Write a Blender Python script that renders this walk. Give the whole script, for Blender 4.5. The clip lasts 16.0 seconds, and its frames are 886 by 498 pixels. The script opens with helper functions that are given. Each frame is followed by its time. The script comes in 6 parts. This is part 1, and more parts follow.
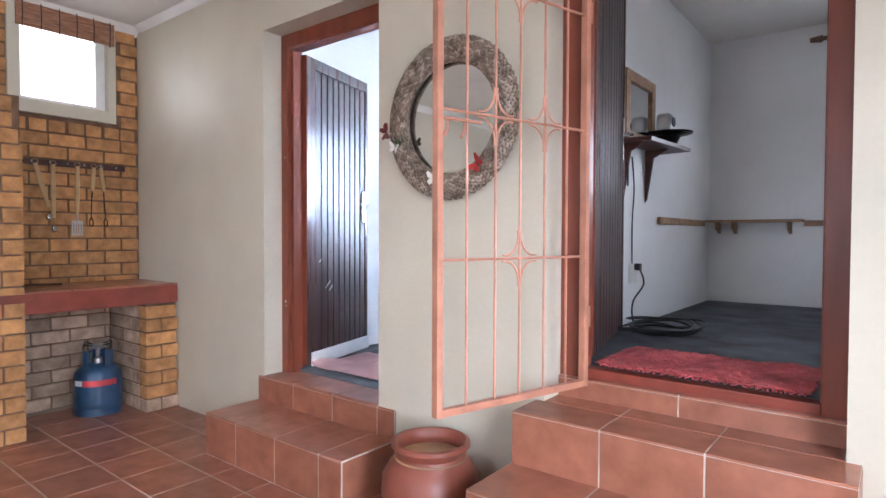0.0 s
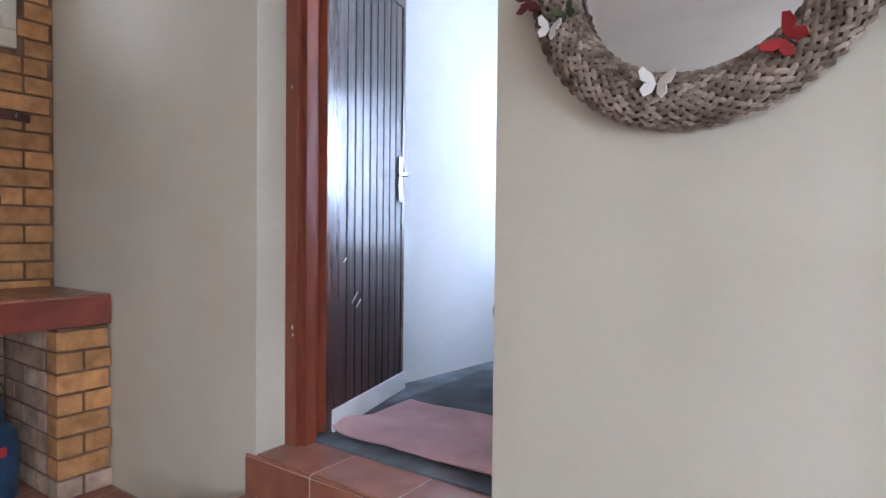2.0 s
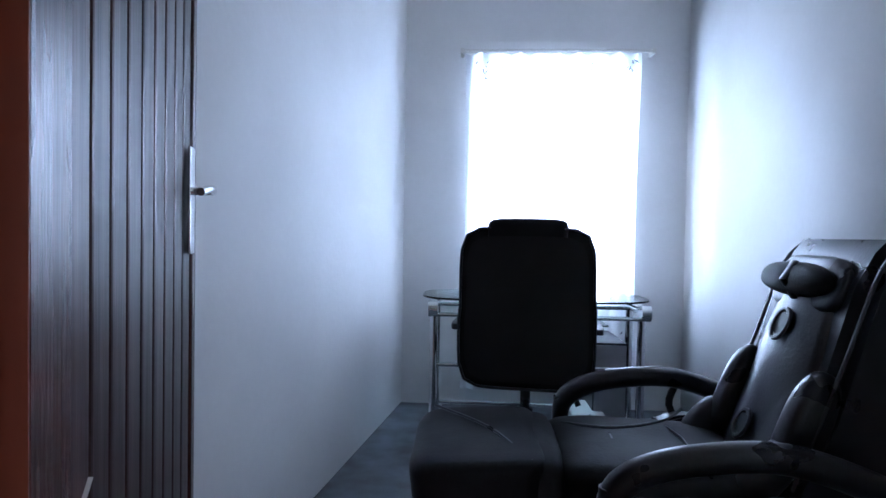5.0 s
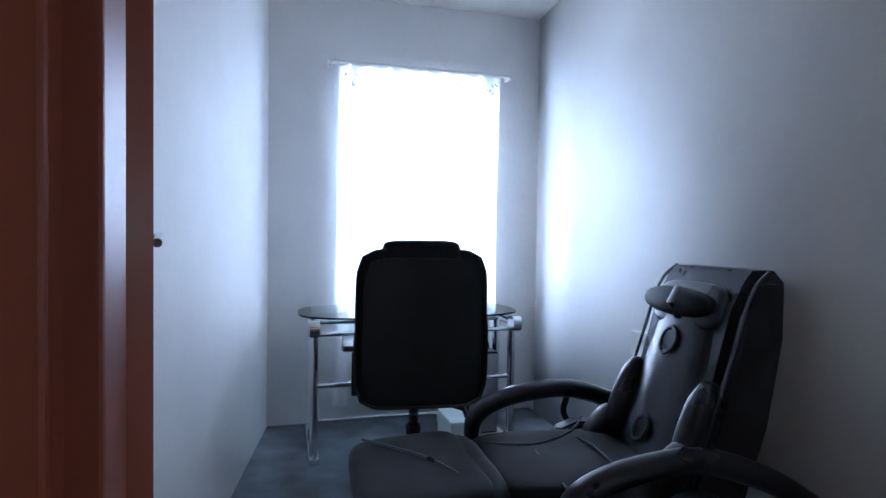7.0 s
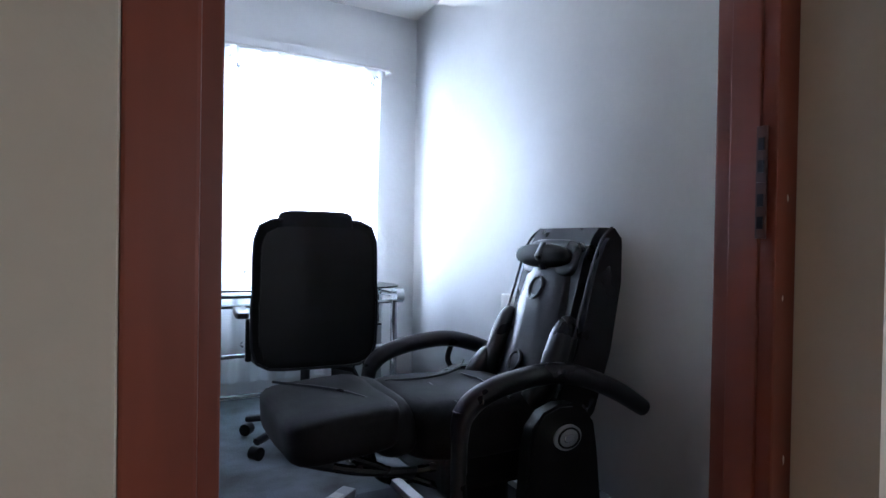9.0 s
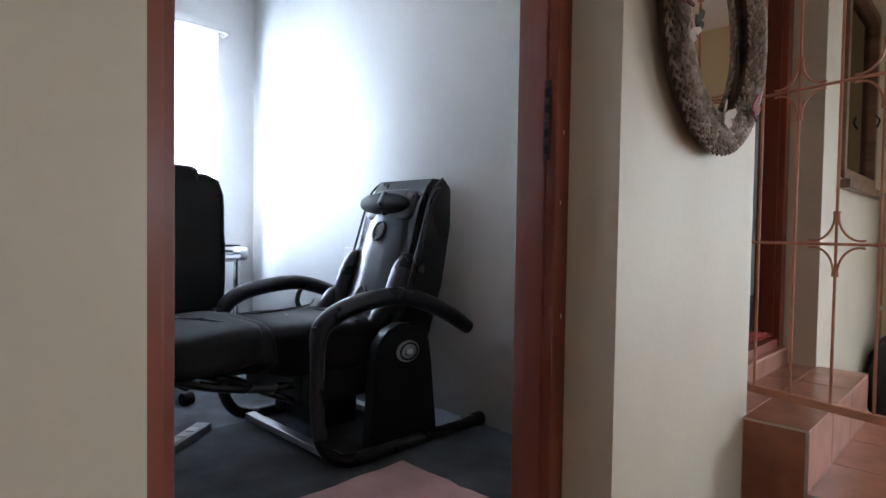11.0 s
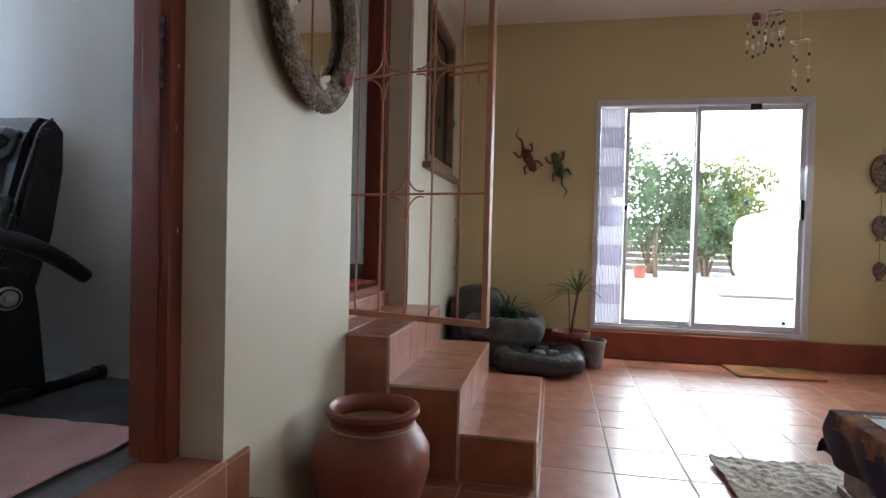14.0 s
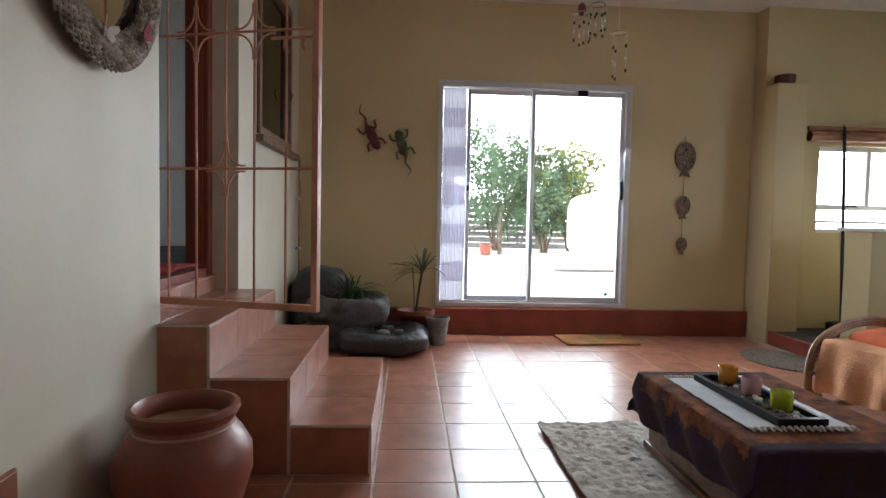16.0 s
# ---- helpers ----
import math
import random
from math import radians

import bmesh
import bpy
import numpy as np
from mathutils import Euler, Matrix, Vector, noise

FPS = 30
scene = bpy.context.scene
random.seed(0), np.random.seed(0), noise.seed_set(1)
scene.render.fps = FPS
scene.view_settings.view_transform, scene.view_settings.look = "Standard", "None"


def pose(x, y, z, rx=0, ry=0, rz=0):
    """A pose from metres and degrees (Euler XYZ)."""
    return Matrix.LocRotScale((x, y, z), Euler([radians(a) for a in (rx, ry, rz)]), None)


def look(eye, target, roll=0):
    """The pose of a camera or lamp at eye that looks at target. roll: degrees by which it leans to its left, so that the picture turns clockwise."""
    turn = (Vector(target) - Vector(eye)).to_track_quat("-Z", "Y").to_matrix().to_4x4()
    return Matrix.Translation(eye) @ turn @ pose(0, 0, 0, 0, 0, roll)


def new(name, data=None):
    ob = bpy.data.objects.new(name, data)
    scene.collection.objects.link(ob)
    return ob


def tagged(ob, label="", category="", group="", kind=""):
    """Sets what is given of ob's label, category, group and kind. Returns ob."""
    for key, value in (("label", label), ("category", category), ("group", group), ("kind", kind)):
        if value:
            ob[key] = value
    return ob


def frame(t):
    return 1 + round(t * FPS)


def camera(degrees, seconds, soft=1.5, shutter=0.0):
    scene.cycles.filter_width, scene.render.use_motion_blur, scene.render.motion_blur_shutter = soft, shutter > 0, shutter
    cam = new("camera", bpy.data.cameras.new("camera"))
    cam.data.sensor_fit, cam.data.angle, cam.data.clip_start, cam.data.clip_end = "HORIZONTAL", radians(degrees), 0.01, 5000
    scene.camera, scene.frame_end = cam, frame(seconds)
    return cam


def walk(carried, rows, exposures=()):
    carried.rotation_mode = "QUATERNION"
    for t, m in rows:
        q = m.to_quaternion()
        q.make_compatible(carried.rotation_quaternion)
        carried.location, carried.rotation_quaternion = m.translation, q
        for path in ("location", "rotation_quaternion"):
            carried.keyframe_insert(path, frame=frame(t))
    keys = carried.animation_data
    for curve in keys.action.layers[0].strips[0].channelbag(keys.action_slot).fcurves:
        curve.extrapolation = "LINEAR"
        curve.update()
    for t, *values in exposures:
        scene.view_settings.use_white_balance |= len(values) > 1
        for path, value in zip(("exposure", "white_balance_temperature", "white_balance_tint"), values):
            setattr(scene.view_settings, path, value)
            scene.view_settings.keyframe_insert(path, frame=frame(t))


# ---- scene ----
cam = camera(75.21, 16.0)
PATH = [
    (0, (2.01, -2.033, 1.224), (0.771, -0.464, 1.175), 0.2),
    (0.5, (1.678, -1.871, 1.208), (0.461, -0.284, 1.155), 0.3),
    (1, (1.342, -1.682, 1.173), (0.134, -0.089, 1.12), 0.1),
    (1.5, (1.02, -1.511, 1.155), (-0.155, 0.107, 1.104), 0.4),
    (2, (0.73, -1.283, 1.158), (-0.411, 0.359, 1.11), 0.6),
    (2.5, (0.431, -1.107, 1.19), (-0.613, 0.597, 1.135), 0.3),
    (3, (0.135, -0.985, 1.255), (-0.698, 0.83, 1.163), 0.3),
    (3.5, (-0.08, -0.742, 1.284), (-0.735, 1.148, 1.193), 0.4),
    (4, (-0.231, -0.588, 1.304), (-0.726, 1.348, 1.216), 0.9),
    (4.5, (-0.393, -0.385, 1.335), (-0.69, 1.592, 1.266), 0.6),
    (5, (-0.451, -0.268, 1.361), (-0.561, 1.728, 1.316), 1.0),
    (7.5, (-0.838, -0.242, 1.462), (-0.181, 1.646, 1.412), 0.6),
    (8, (-0.887, -0.296, 1.425), (-0.11, 1.546, 1.38), 0.7),
    (10.5, (-1.084, -0.55, 1.187), (0.198, 0.985, 1.149), 0.9),
    (11, (-1.157, -0.602, 1.161), (0.272, 0.796, 1.1), 0.9),
    (11.5, (-1.205, -0.65, 1.098), (0.361, 0.594, 1.059), 1.1),
    (12, (-1.237, -0.687, 1.064), (0.436, 0.408, 1.021), 1.2),
    (12.5, (-1.279, -0.726, 1.032), (0.501, 0.185, 0.991), 1.3),
    (13, (-1.311, -0.764, 1.003), (0.555, -0.043, 0.967), 1.4),
    (13.5, (-1.337, -0.798, 0.986), (0.591, -0.265, 0.945), 1.5),
    (14, (-1.349, -0.824, 0.972), (0.615, -0.45, 0.928), 1.4),
    (14.5, (-1.343, -0.854, 0.958), (0.644, -0.633, 0.905), 1.3),
    (15, (-1.325, -0.874, 0.959), (0.672, -0.783, 0.889), 1.3),
    (15.5, (-1.292, -0.891, 0.962), (0.706, -0.92, 0.877), 1.3),
    (16, (-1.25, -0.905, 0.971), (0.743, -1.031, 0.867), 1.2),
]
EXPOSURES = [(0, 1.27, 5650, 15), (1, 1.2, 5550, 15), (2, 0.8, 5500, 14), (3, 0.38, 5600, 14), (4, -0.24, 5450, 14), (5, -0.66, 5300, 14), (7.5, -0.66, 5400, 13), (8, -0.54, 5450, 13), (10.5, 0.15, 6000, 11), (12, 0.46, 6050, 9), (13, 0.32, 6000, 8), (14, 0.14, 5950, 7), (16, 0.05, 5950, 7)]
walk(cam, [(t, look(eye, target, roll)) for t, eye, target, roll in PATH], EXPOSURES)

# ---- world, sun, window light ----
world = bpy.data.worlds.new("sky")
scene.world = world
world.use_nodes = True
wn = world.node_tree.nodes
sky = wn.new("ShaderNodeTexSky")
sky.sky_type = "NISHITA"
sky.sun_disc = False
sky.sun_elevation, sky.sun_rotation = radians(70), radians(146)
world.node_tree.links.new(sky.outputs[0], wn["Background"].inputs[0])
wn["Background"].inputs[1].default_value = 0.15
sun = new("sun", bpy.data.lights.new("sun", "SUN"))
sun.data.energy, sun.data.angle, sun.data.color = 5.0, radians(12), (1.0, 0.95, 0.88)
sun.matrix_world = look((2, -3, 10), (0, 0, 0))


def window_light(name, eye, target, w, h, power, colour):
    lamp = new(name, bpy.data.lights.new(name, "AREA"))
    lamp.data.shape, lamp.data.size, lamp.data.size_y = "RECTANGLE", w, h
    lamp.data.energy, lamp.data.color = power, colour
    lamp.matrix_world = look(eye, target)
    return lamp


window_light("light_sliding_door", (3.72, -2.05, 1.25), (1.3, -2.2, 0.0), 1.5, 1.8, 43, (0.90, 0.98, 1.0))
window_light("light_garden_window", (0.9, -5.62, 1.55), (0.2, 0, 1.2), 0.75, 0.65, 8.0, (0.96, 0.99, 1.0))
window_light("light_study_window", (-0.03, 3.36, 1.72), (-0.03, 0, 1.6), 1.1, 1.5, 445, (0.70, 0.83, 1.0))
window_light("light_store_window", (2.35, 3.0, 1.9), (1.2, 0.6, 1.2), 0.55, 0.55, 0.8, (0.95, 0.97, 1.0))
window_light("light_kitchen_window", (3.60, -4.87, 1.3), (1.0, -4.2, 0.9), 0.9, 0.65, 16, (0.97, 0.98, 1.0))
window_light("light_brick_window", (-2.72, -0.49, 2.37), (0, -1.6, 0.8), 0.5, 0.45, 0.7, (1.0, 0.98, 0.95))


# ---- materials ----
def mat(name, base, rough=0.6, metal=0.0, var=0.12, scale=6.0, fine=60.0, bump=0.15, dist=0.002, piece=0.0, stain=None, coat=0.0, sheen=0.0, stretch=(1, 1, 1), rough_var=0.1, spec=0.5):
    m = bpy.data.materials.new(name)
    m.use_nodes = True
    n, l = m.node_tree.nodes, m.node_tree.links
    b = n["Principled BSDF"]
    b.inputs["Roughness"].default_value, b.inputs["Metallic"].default_value = rough, metal
    b.inputs["Specular IOR Level"].default_value = spec
    if coat:
        b.inputs["Coat Weight"].default_value, b.inputs["Coat Roughness"].default_value = coat, 0.15
    if sheen:
        b.inputs["Sheen Weight"].default_value = sheen
    tc = n.new("ShaderNodeTexCoord")
    mp = n.new("ShaderNodeMapping")
    mp.inputs["Scale"].default_value = stretch
    l.new(tc.outputs["Object"], mp.inputs[0])
    vec = mp.outputs[0]
    if piece:
        oi = n.new("ShaderNodeObjectInfo")
        off = n.new("ShaderNodeVectorMath")
        off.operation = "SCALE"
        off.inputs[0].default_value = (13.0, 7.0, 5.0)
        l.new(oi.outputs["Random"], off.inputs["Scale"])
        add = n.new("ShaderNodeVectorMath")
        l.new(vec, add.inputs[0])
        l.new(off.outputs[0], add.inputs[1])
        vec = add.outputs[0]
    big, small = n.new("ShaderNodeTexNoise"), n.new("ShaderNodeTexNoise")
    big.inputs["Scale"].default_value, small.inputs["Scale"].default_value = scale, fine
    big.inputs["Detail"].default_value, small.inputs["Detail"].default_value = 3, 3
    l.new(vec, big.inputs["Vector"])
    l.new(vec, small.inputs["Vector"])
    mix = n.new("ShaderNodeMix")
    mix.data_type = "RGBA"
    r, g, bb = base
    second = stain or (r * (1 - 2.2 * var), g * (1 - 2.4 * var), bb * (1 - 2.6 * var))
    mix.inputs[6].default_value = (min(r * (1 + var), 1), min(g * (1 + var), 1), min(bb * (1 + var), 1), 1)
    mix.inputs[7].default_value = (*[max(c, 0) for c in second], 1)
    ramp = n.new("ShaderNodeMapRange")
    ramp.inputs[1].default_value, ramp.inputs[2].default_value = 0.3, 0.75
    l.new(big.outputs[0], ramp.inputs[0])
    l.new(ramp.outputs[0], mix.inputs[0])
    col = mix.outputs[2]
    fm = n.new("ShaderNodeMix")
    fm.data_type, fm.blend_type = "RGBA", "MULTIPLY"
    fr = n.new("ShaderNodeMapRange")
    fr.inputs[3].default_value, fr.inputs[4].default_value = 1 - var, 1 + 0.4 * var
    l.new(small.outputs[0], fr.inputs[0])
    l.new(fr.outputs[0], fm.inputs[7])
    fm.inputs[0].default_value = 1.0
    l.new(col, fm.inputs[6])
    col = fm.outputs[2]
    if piece:
        hs = n.new("ShaderNodeHueSaturation")
        vr = n.new("ShaderNodeMapRange")
        vr.inputs[3].default_value, vr.inputs[4].default_value = 1 - piece, 1 + piece
        l.new(oi.outputs["Random"], vr.inputs[0])
        l.new(vr.outputs[0], hs.inputs["Value"])
        l.new(col, hs.inputs["Color"])
        col = hs.outputs[0]
    l.new(col, b.inputs["Base Color"])
    if rough_var:
        rr = n.new("ShaderNodeMapRange")
        rr.inputs[3].default_value, rr.inputs[4].default_value = max(rough - rough_var, 0.03), min(rough + rough_var, 1)
        l.new(big.outputs[0], rr.inputs[0])
        l.new(rr.outputs[0], b.inputs["Roughness"])
    if bump:
        bp = n.new("ShaderNodeBump")
        bp.inputs["Strength"].default_value, bp.inputs["Distance"].default_value = bump, dist
        l.new(small.outputs[0], bp.inputs["Height"])
        l.new(bp.outputs[0], b.inputs["Normal"])
    return m


def glass(name, tint=(1, 1, 1), rough=0.0, clear=0.9):
    m = bpy.data.materials.new(name)
    m.use_nodes = True
    n, l = m.node_tree.nodes, m.node_tree.links
    n.remove(n["Principled BSDF"])
    t, g, mix, fres = n.new("ShaderNodeBsdfTransparent"), n.new("ShaderNodeBsdfGlossy"), n.new("ShaderNodeMixShader"), n.new("ShaderNodeFresnel")
    t.inputs[0].default_value = (*tint, 1)
    g.inputs["Roughness"].default_value = rough
    fres.inputs[0].default_value = 1.45
    l.new(fres.outputs[0], mix.inputs[0])
    l.new(t.outputs[0], mix.inputs[1])
    l.new(g.outputs[0], mix.inputs[2])
    l.new(mix.outputs[0], n["Material Output"].inputs[0])
    return m


def sheer(name, colour, through_share=0.35):
    m = bpy.data.materials.new(name)
    m.use_nodes = True
    n, l = m.node_tree.nodes, m.node_tree.links
    n.remove(n["Principled BSDF"])
    tr, df, tp = n.new("ShaderNodeBsdfTranslucent"), n.new("ShaderNodeBsdfDiffuse"), n.new("ShaderNodeBsdfTransparent")
    tr.inputs[0].default_value = df.inputs[0].default_value = (*colour, 1)
    a, b = n.new("ShaderNodeMixShader"), n.new("ShaderNodeMixShader")
    a.inputs[0].default_value, b.inputs[0].default_value = 0.35, through_share
    l.new(tr.outputs[0], a.inputs[1])
    l.new(df.outputs[0], a.inputs[2])
    l.new(a.outputs[0], b.inputs[1])
    l.new(tp.outputs[0], b.inputs[2])
    l.new(b.outputs[0], n["Material Output"].inputs[0])
    return m


PLASTER = mat("cream_plaster", (0.61, 0.565, 0.455), 0.55, var=0.05, scale=1.4, fine=45, bump=0.25, dist=0.003)
YELLOW = mat("yellow_plaster", (0.60, 0.50, 0.28), 0.5, var=0.05, scale=1.2, fine=45, bump=0.25, dist=0.003)
WHITE_WALL = mat("white_wall_paint", (0.86, 0.86, 0.86), 0.55, var=0.035, scale=1.5, fine=40, bump=0.3, dist=0.003)
CEILING = mat("ceiling_paint", (0.80, 0.77, 0.72), 0.7, var=0.03, scale=2, fine=50, bump=0.08)
TILE = mat("terracotta_tile", (0.34, 0.13, 0.078), 0.37, var=0.13, scale=9, fine=50, bump=0.06, piece=0.12, coat=0.25)
GROUT = mat("pale_grout", (0.50, 0.40, 0.33), 0.85, var=0.12, scale=10, fine=120, bump=0.3)
EDGE_GROUT = mat("white_grout", (0.56, 0.50, 0.45), 0.8, var=0.15, scale=12, fine=120, bump=0.3)
BRICK = mat("yellow_face_brick", (0.52, 0.26, 0.095), 0.75, var=0.18, scale=14, fine=70, bump=0.6, dist=0.004, piece=0.22)
SMOKED = mat("sooty_face_brick", (0.46, 0.33, 0.24), 0.85, var=0.22, scale=9, fine=60, bump=0.6, dist=0.004, piece=0.22)
MORTAR = mat("mortar", (0.20, 0.115, 0.07), 0.9, var=0.2, scale=12, fine=90, bump=0.7, dist=0.004)
REDWOOD = mat("red_brown_painted_wood", (0.22, 0.052, 0.025), 0.4, var=0.16, scale=7, fine=40, bump=0.12, stretch=(1, 1, 0.15), coat=0.06)
DARKDOOR = mat("dark_varnished_wood", (0.075, 0.032, 0.026), 0.28, var=0.35, scale=5, fine=26, bump=0.3, dist=0.002, stretch=(6, 6, 0.35), coat=0.15)
REDSILL = mat("red_floor_paint", (0.25, 0.055, 0.035), 0.35, var=0.15, scale=6, fine=50, bump=0.2)
CARPET = mat("grey_blue_carpet", (0.165, 0.185, 0.21), 0.95, var=0.25, scale=5, fine=160, bump=0.9, dist=0.004)
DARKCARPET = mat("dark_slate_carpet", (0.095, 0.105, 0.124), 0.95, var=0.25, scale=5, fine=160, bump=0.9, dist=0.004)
PINKRUG = mat("faded_pink_cotton", (0.60, 0.36, 0.36), 0.95, var=0.10, scale=5, fine=120, bump=0.8, dist=0.004)
REDRUG = mat("crimson_cotton", (0.58, 0.11, 0.12), 0.95, var=0.25, scale=9, fine=90, bump=1.0, dist=0.006)
GATE = mat("salmon_painted_steel", (0.52, 0.24, 0.155), 0.42, var=0.12, scale=9, fine=60, bump=0.1)
CHROME = mat("chrome", (0.75, 0.76, 0.78), 0.16, metal=1.0, var=0.04, bump=0.0, rough_var=0.05)
STEEL = mat("brushed_steel", (0.50, 0.50, 0.52), 0.32, metal=1.0, var=0.08, bump=0.05)
ALU = mat("white_aluminium", (0.62, 0.62, 0.66), 0.42, var=0.05, bump=0.03)
LEATHER = mat("black_leather", (0.012, 0.012, 0.019), 0.30, spec=0.5, var=0.2, scale=6, fine=140, bump=0.25, dist=0.002)
DULL_LEATHER = mat("worn_black_upholstery", (0.011, 0.010, 0.012), 0.6, spec=0.22, var=0.2, scale=6, fine=140, bump=0.35, dist=0.002)
BLACK = mat("black_plastic", (0.008, 0.008, 0.010), 0.4, spec=0.3, var=0.15, fine=120, bump=0.1)
BLACKMETAL = mat("black_painted_steel", (0.012, 0.012, 0.014), 0.28, var=0.15, fine=60, bump=0.05)
CLAY = mat("red_clay_pottery", (0.24, 0.070, 0.044), 0.42, var=0.14, scale=5, fine=45, bump=0.15)
DARKROCK = mat("dark_stone", (0.045, 0.045, 0.05), 0.5, var=0.35, scale=5, fine=30, bump=0.9, dist=0.012)
PALEROCK = mat("grey_stone", (0.24, 0.23, 0.22), 0.65, var=0.3, scale=6, fine=30, bump=0.9, dist=0.01)
WOOD = mat("varnished_pine", (0.34, 0.19, 0.085), 0.4, var=0.2, scale=4, fine=30, bump=0.15, stretch=(1, 5, 5))
BROWNWOOD = mat("brown_stained_wood", (0.17, 0.085, 0.045), 0.4, var=0.22, scale=4, fine=30, bump=0.15, stretch=(5, 1, 5))
DARKWOOD = mat("dark_mahogany", (0.085, 0.03, 0.02), 0.35, var=0.25, scale=5, fine=30, bump=0.15)
LEAF = mat("green_leaf", (0.055, 0.11, 0.035), 0.45, var=0.35, scale=6, fine=40, bump=0.1)
PALELEAF = mat("grey_green_leaf", (0.10, 0.13, 0.065), 0.5, var=0.3, scale=6, fine=40, bump=0.1)
BUSH = mat("bush_leaf", (0.17, 0.25, 0.14), 0.6, var=0.4, scale=1.5, fine=12, bump=0.1)
YELLOWBUSH = mat("yellow_green_leaf", (0.26, 0.29, 0.08), 0.6, var=0.35, scale=1.5, fine=12, bump=0.1)
BARK = mat("bark", (0.13, 0.09, 0.06), 0.9, var=0.3, scale=8, fine=50, bump=0.8, dist=0.006)
SOIL = mat("potting_soil", (0.06, 0.045, 0.035), 0.95, var=0.3, scale=10, fine=80, bump=1.0, dist=0.01)
BLUEGAS = mat("blue_painted_gas_steel", (0.035, 0.085, 0.17), 0.38, var=0.2, scale=7, fine=60, bump=0.1)
REDLABEL = mat("red_label", (0.55, 0.05, 0.06), 0.4, var=0.1, bump=0.0)
WHITELABEL = mat("white_label", (0.75, 0.75, 0.75), 0.45, var=0.05, bump=0.0)
BAMBOO = mat("brown_bamboo_slats", (0.40, 0.20, 0.115), 0.6, var=0.25, scale=10, fine=60, bump=0.3, stretch=(1, 1, 8))
WHITEPAINT = mat("white_gloss_paint", (0.80, 0.79, 0.76), 0.35, var=0.04, bump=0.05)
WEAVE = mat("grey_brown_rush", (0.24, 0.185, 0.14), 0.8, var=0.30, scale=24, fine=110, bump=0.8, dist=0.003)
WEAVE_LIGHT = mat("pale_rush", (0.38, 0.31, 0.25), 0.8, var=0.28, scale=24, fine=110, bump=0.8, dist=0.003)
WEAVE_DARK = mat("dark_rush", (0.10, 0.07, 0.05), 0.85, var=0.3, scale=24, fine=110, bump=0.6)
PAVING = mat("pale_paving", (0.76, 0.73, 0.68), 0.8, var=0.1, scale=0.8, fine=20, bump=0.4, dist=0.004)
FENCEWOOD = mat("weathered_grey_timber", (0.20, 0.19, 0.18), 0.8, var=0.25, scale=2, fine=20, bump=0.4, stretch=(1, 1, 6))
BATIK = mat("brown_batik_cloth", (0.20, 0.070, 0.022), 0.95, spec=0.1, var=0.35, scale=17, fine=75, bump=0.7, stain=(0.035, 0.022, 0.035), dist=0.003)
PURPLE = mat("dark_purple_cloth", (0.042, 0.030, 0.060), 0.95, spec=0.1, var=0.3, scale=8, fine=60, bump=0.5, dist=0.003)
RUNNER = mat("white_woven_cotton", (0.62, 0.64, 0.68), 0.9, var=0.08, scale=8, fine=130, bump=0.7, dist=0.003)
WOOLRUG = mat("oatmeal_shaggy_wool", (0.52, 0.48, 0.42), 0.98, var=0.14, scale=9, fine=90, bump=0.7, dist=0.005)
ORANGE = mat("orange_cushion_fabric", (0.62, 0.13, 0.045), 0.85, var=0.12, scale=8, fine=100, bump=0.4)
PEACH = mat("peach_throw_fabric", (0.72, 0.37, 0.19), 0.9, var=0.14, scale=9, fine=90, bump=0.7, dist=0.004)
CANE = mat("bent_cane", (0.36, 0.22, 0.12), 0.45, var=0.2, scale=8, fine=50, bump=0.2)
MOSAIC = mat("mosaic_clay", (0.22, 0.14, 0.10), 0.6, var=0.5, scale=60, fine=120, bump=0.6)
RED = mat("red_painted_metal", (0.40, 0.03, 0.03), 0.45, var=0.25, scale=20, fine=90, bump=0.2)
MAROON = mat("maroon_painted_metal", (0.16, 0.022, 0.030), 0.5, var=0.3, scale=20, fine=90, bump=0.2)
GREEN = mat("mottled_green_metal", (0.09, 0.12, 0.045), 0.5, var=0.4, scale=20, fine=90, bump=0.3)
OFFWHITE = mat("off_white_feather", (0.75, 0.72, 0.66), 0.7, var=0.06, bump=0.1)
BRIGHT_STRIP = sheer("translucent_ribbed_strip", (0.56, 0.55, 0.60), 0.10)
DULL_STRIP = sheer("lavender_ribbed_strip", (0.47, 0.45, 0.52), 0.06)
BLUEGLASS = mat("blue_glass_bead", (0.02, 0.20, 0.45), 0.2, var=0.1, bump=0.0)
TEAL = mat("teal_glass", (0.02, 0.40, 0.36), 0.2, var=0.1, bump=0.0)
MIRROR = mat("silvered_mirror", (0.86, 0.87, 0.87), 0.02, metal=1.0, var=0.0, bump=0.0, rough_var=0)
CLEAR = glass("window_glass")
DESKGLASS = glass("green_tinted_glass", (0.86, 0.95, 0.94), 0.02)
SHEER = sheer("sheer_white_curtain", (0.93, 0.94, 0.96), 0.08)
BOARDWOOD = mat("dark_streaked_wood", (0.060, 0.030, 0.028), 0.36, var=0.4, scale=5, fine=22, bump=0.25, dist=0.0015, stretch=(9, 9, 0.3), coat=0.1, spec=0.35)
PALEWOOD = mat("pale_turned_wood", (0.55, 0.36, 0.17), 0.5, var=0.12, scale=9, fine=40, bump=0.1)
PRINT = mat("grey_leaf_print", (0.30, 0.31, 0.34), 0.9, var=0.1, bump=0.0)
HOSE = mat("black_rubber_cable", (0.015, 0.015, 0.016), 0.5, var=0.1, bump=0.1)
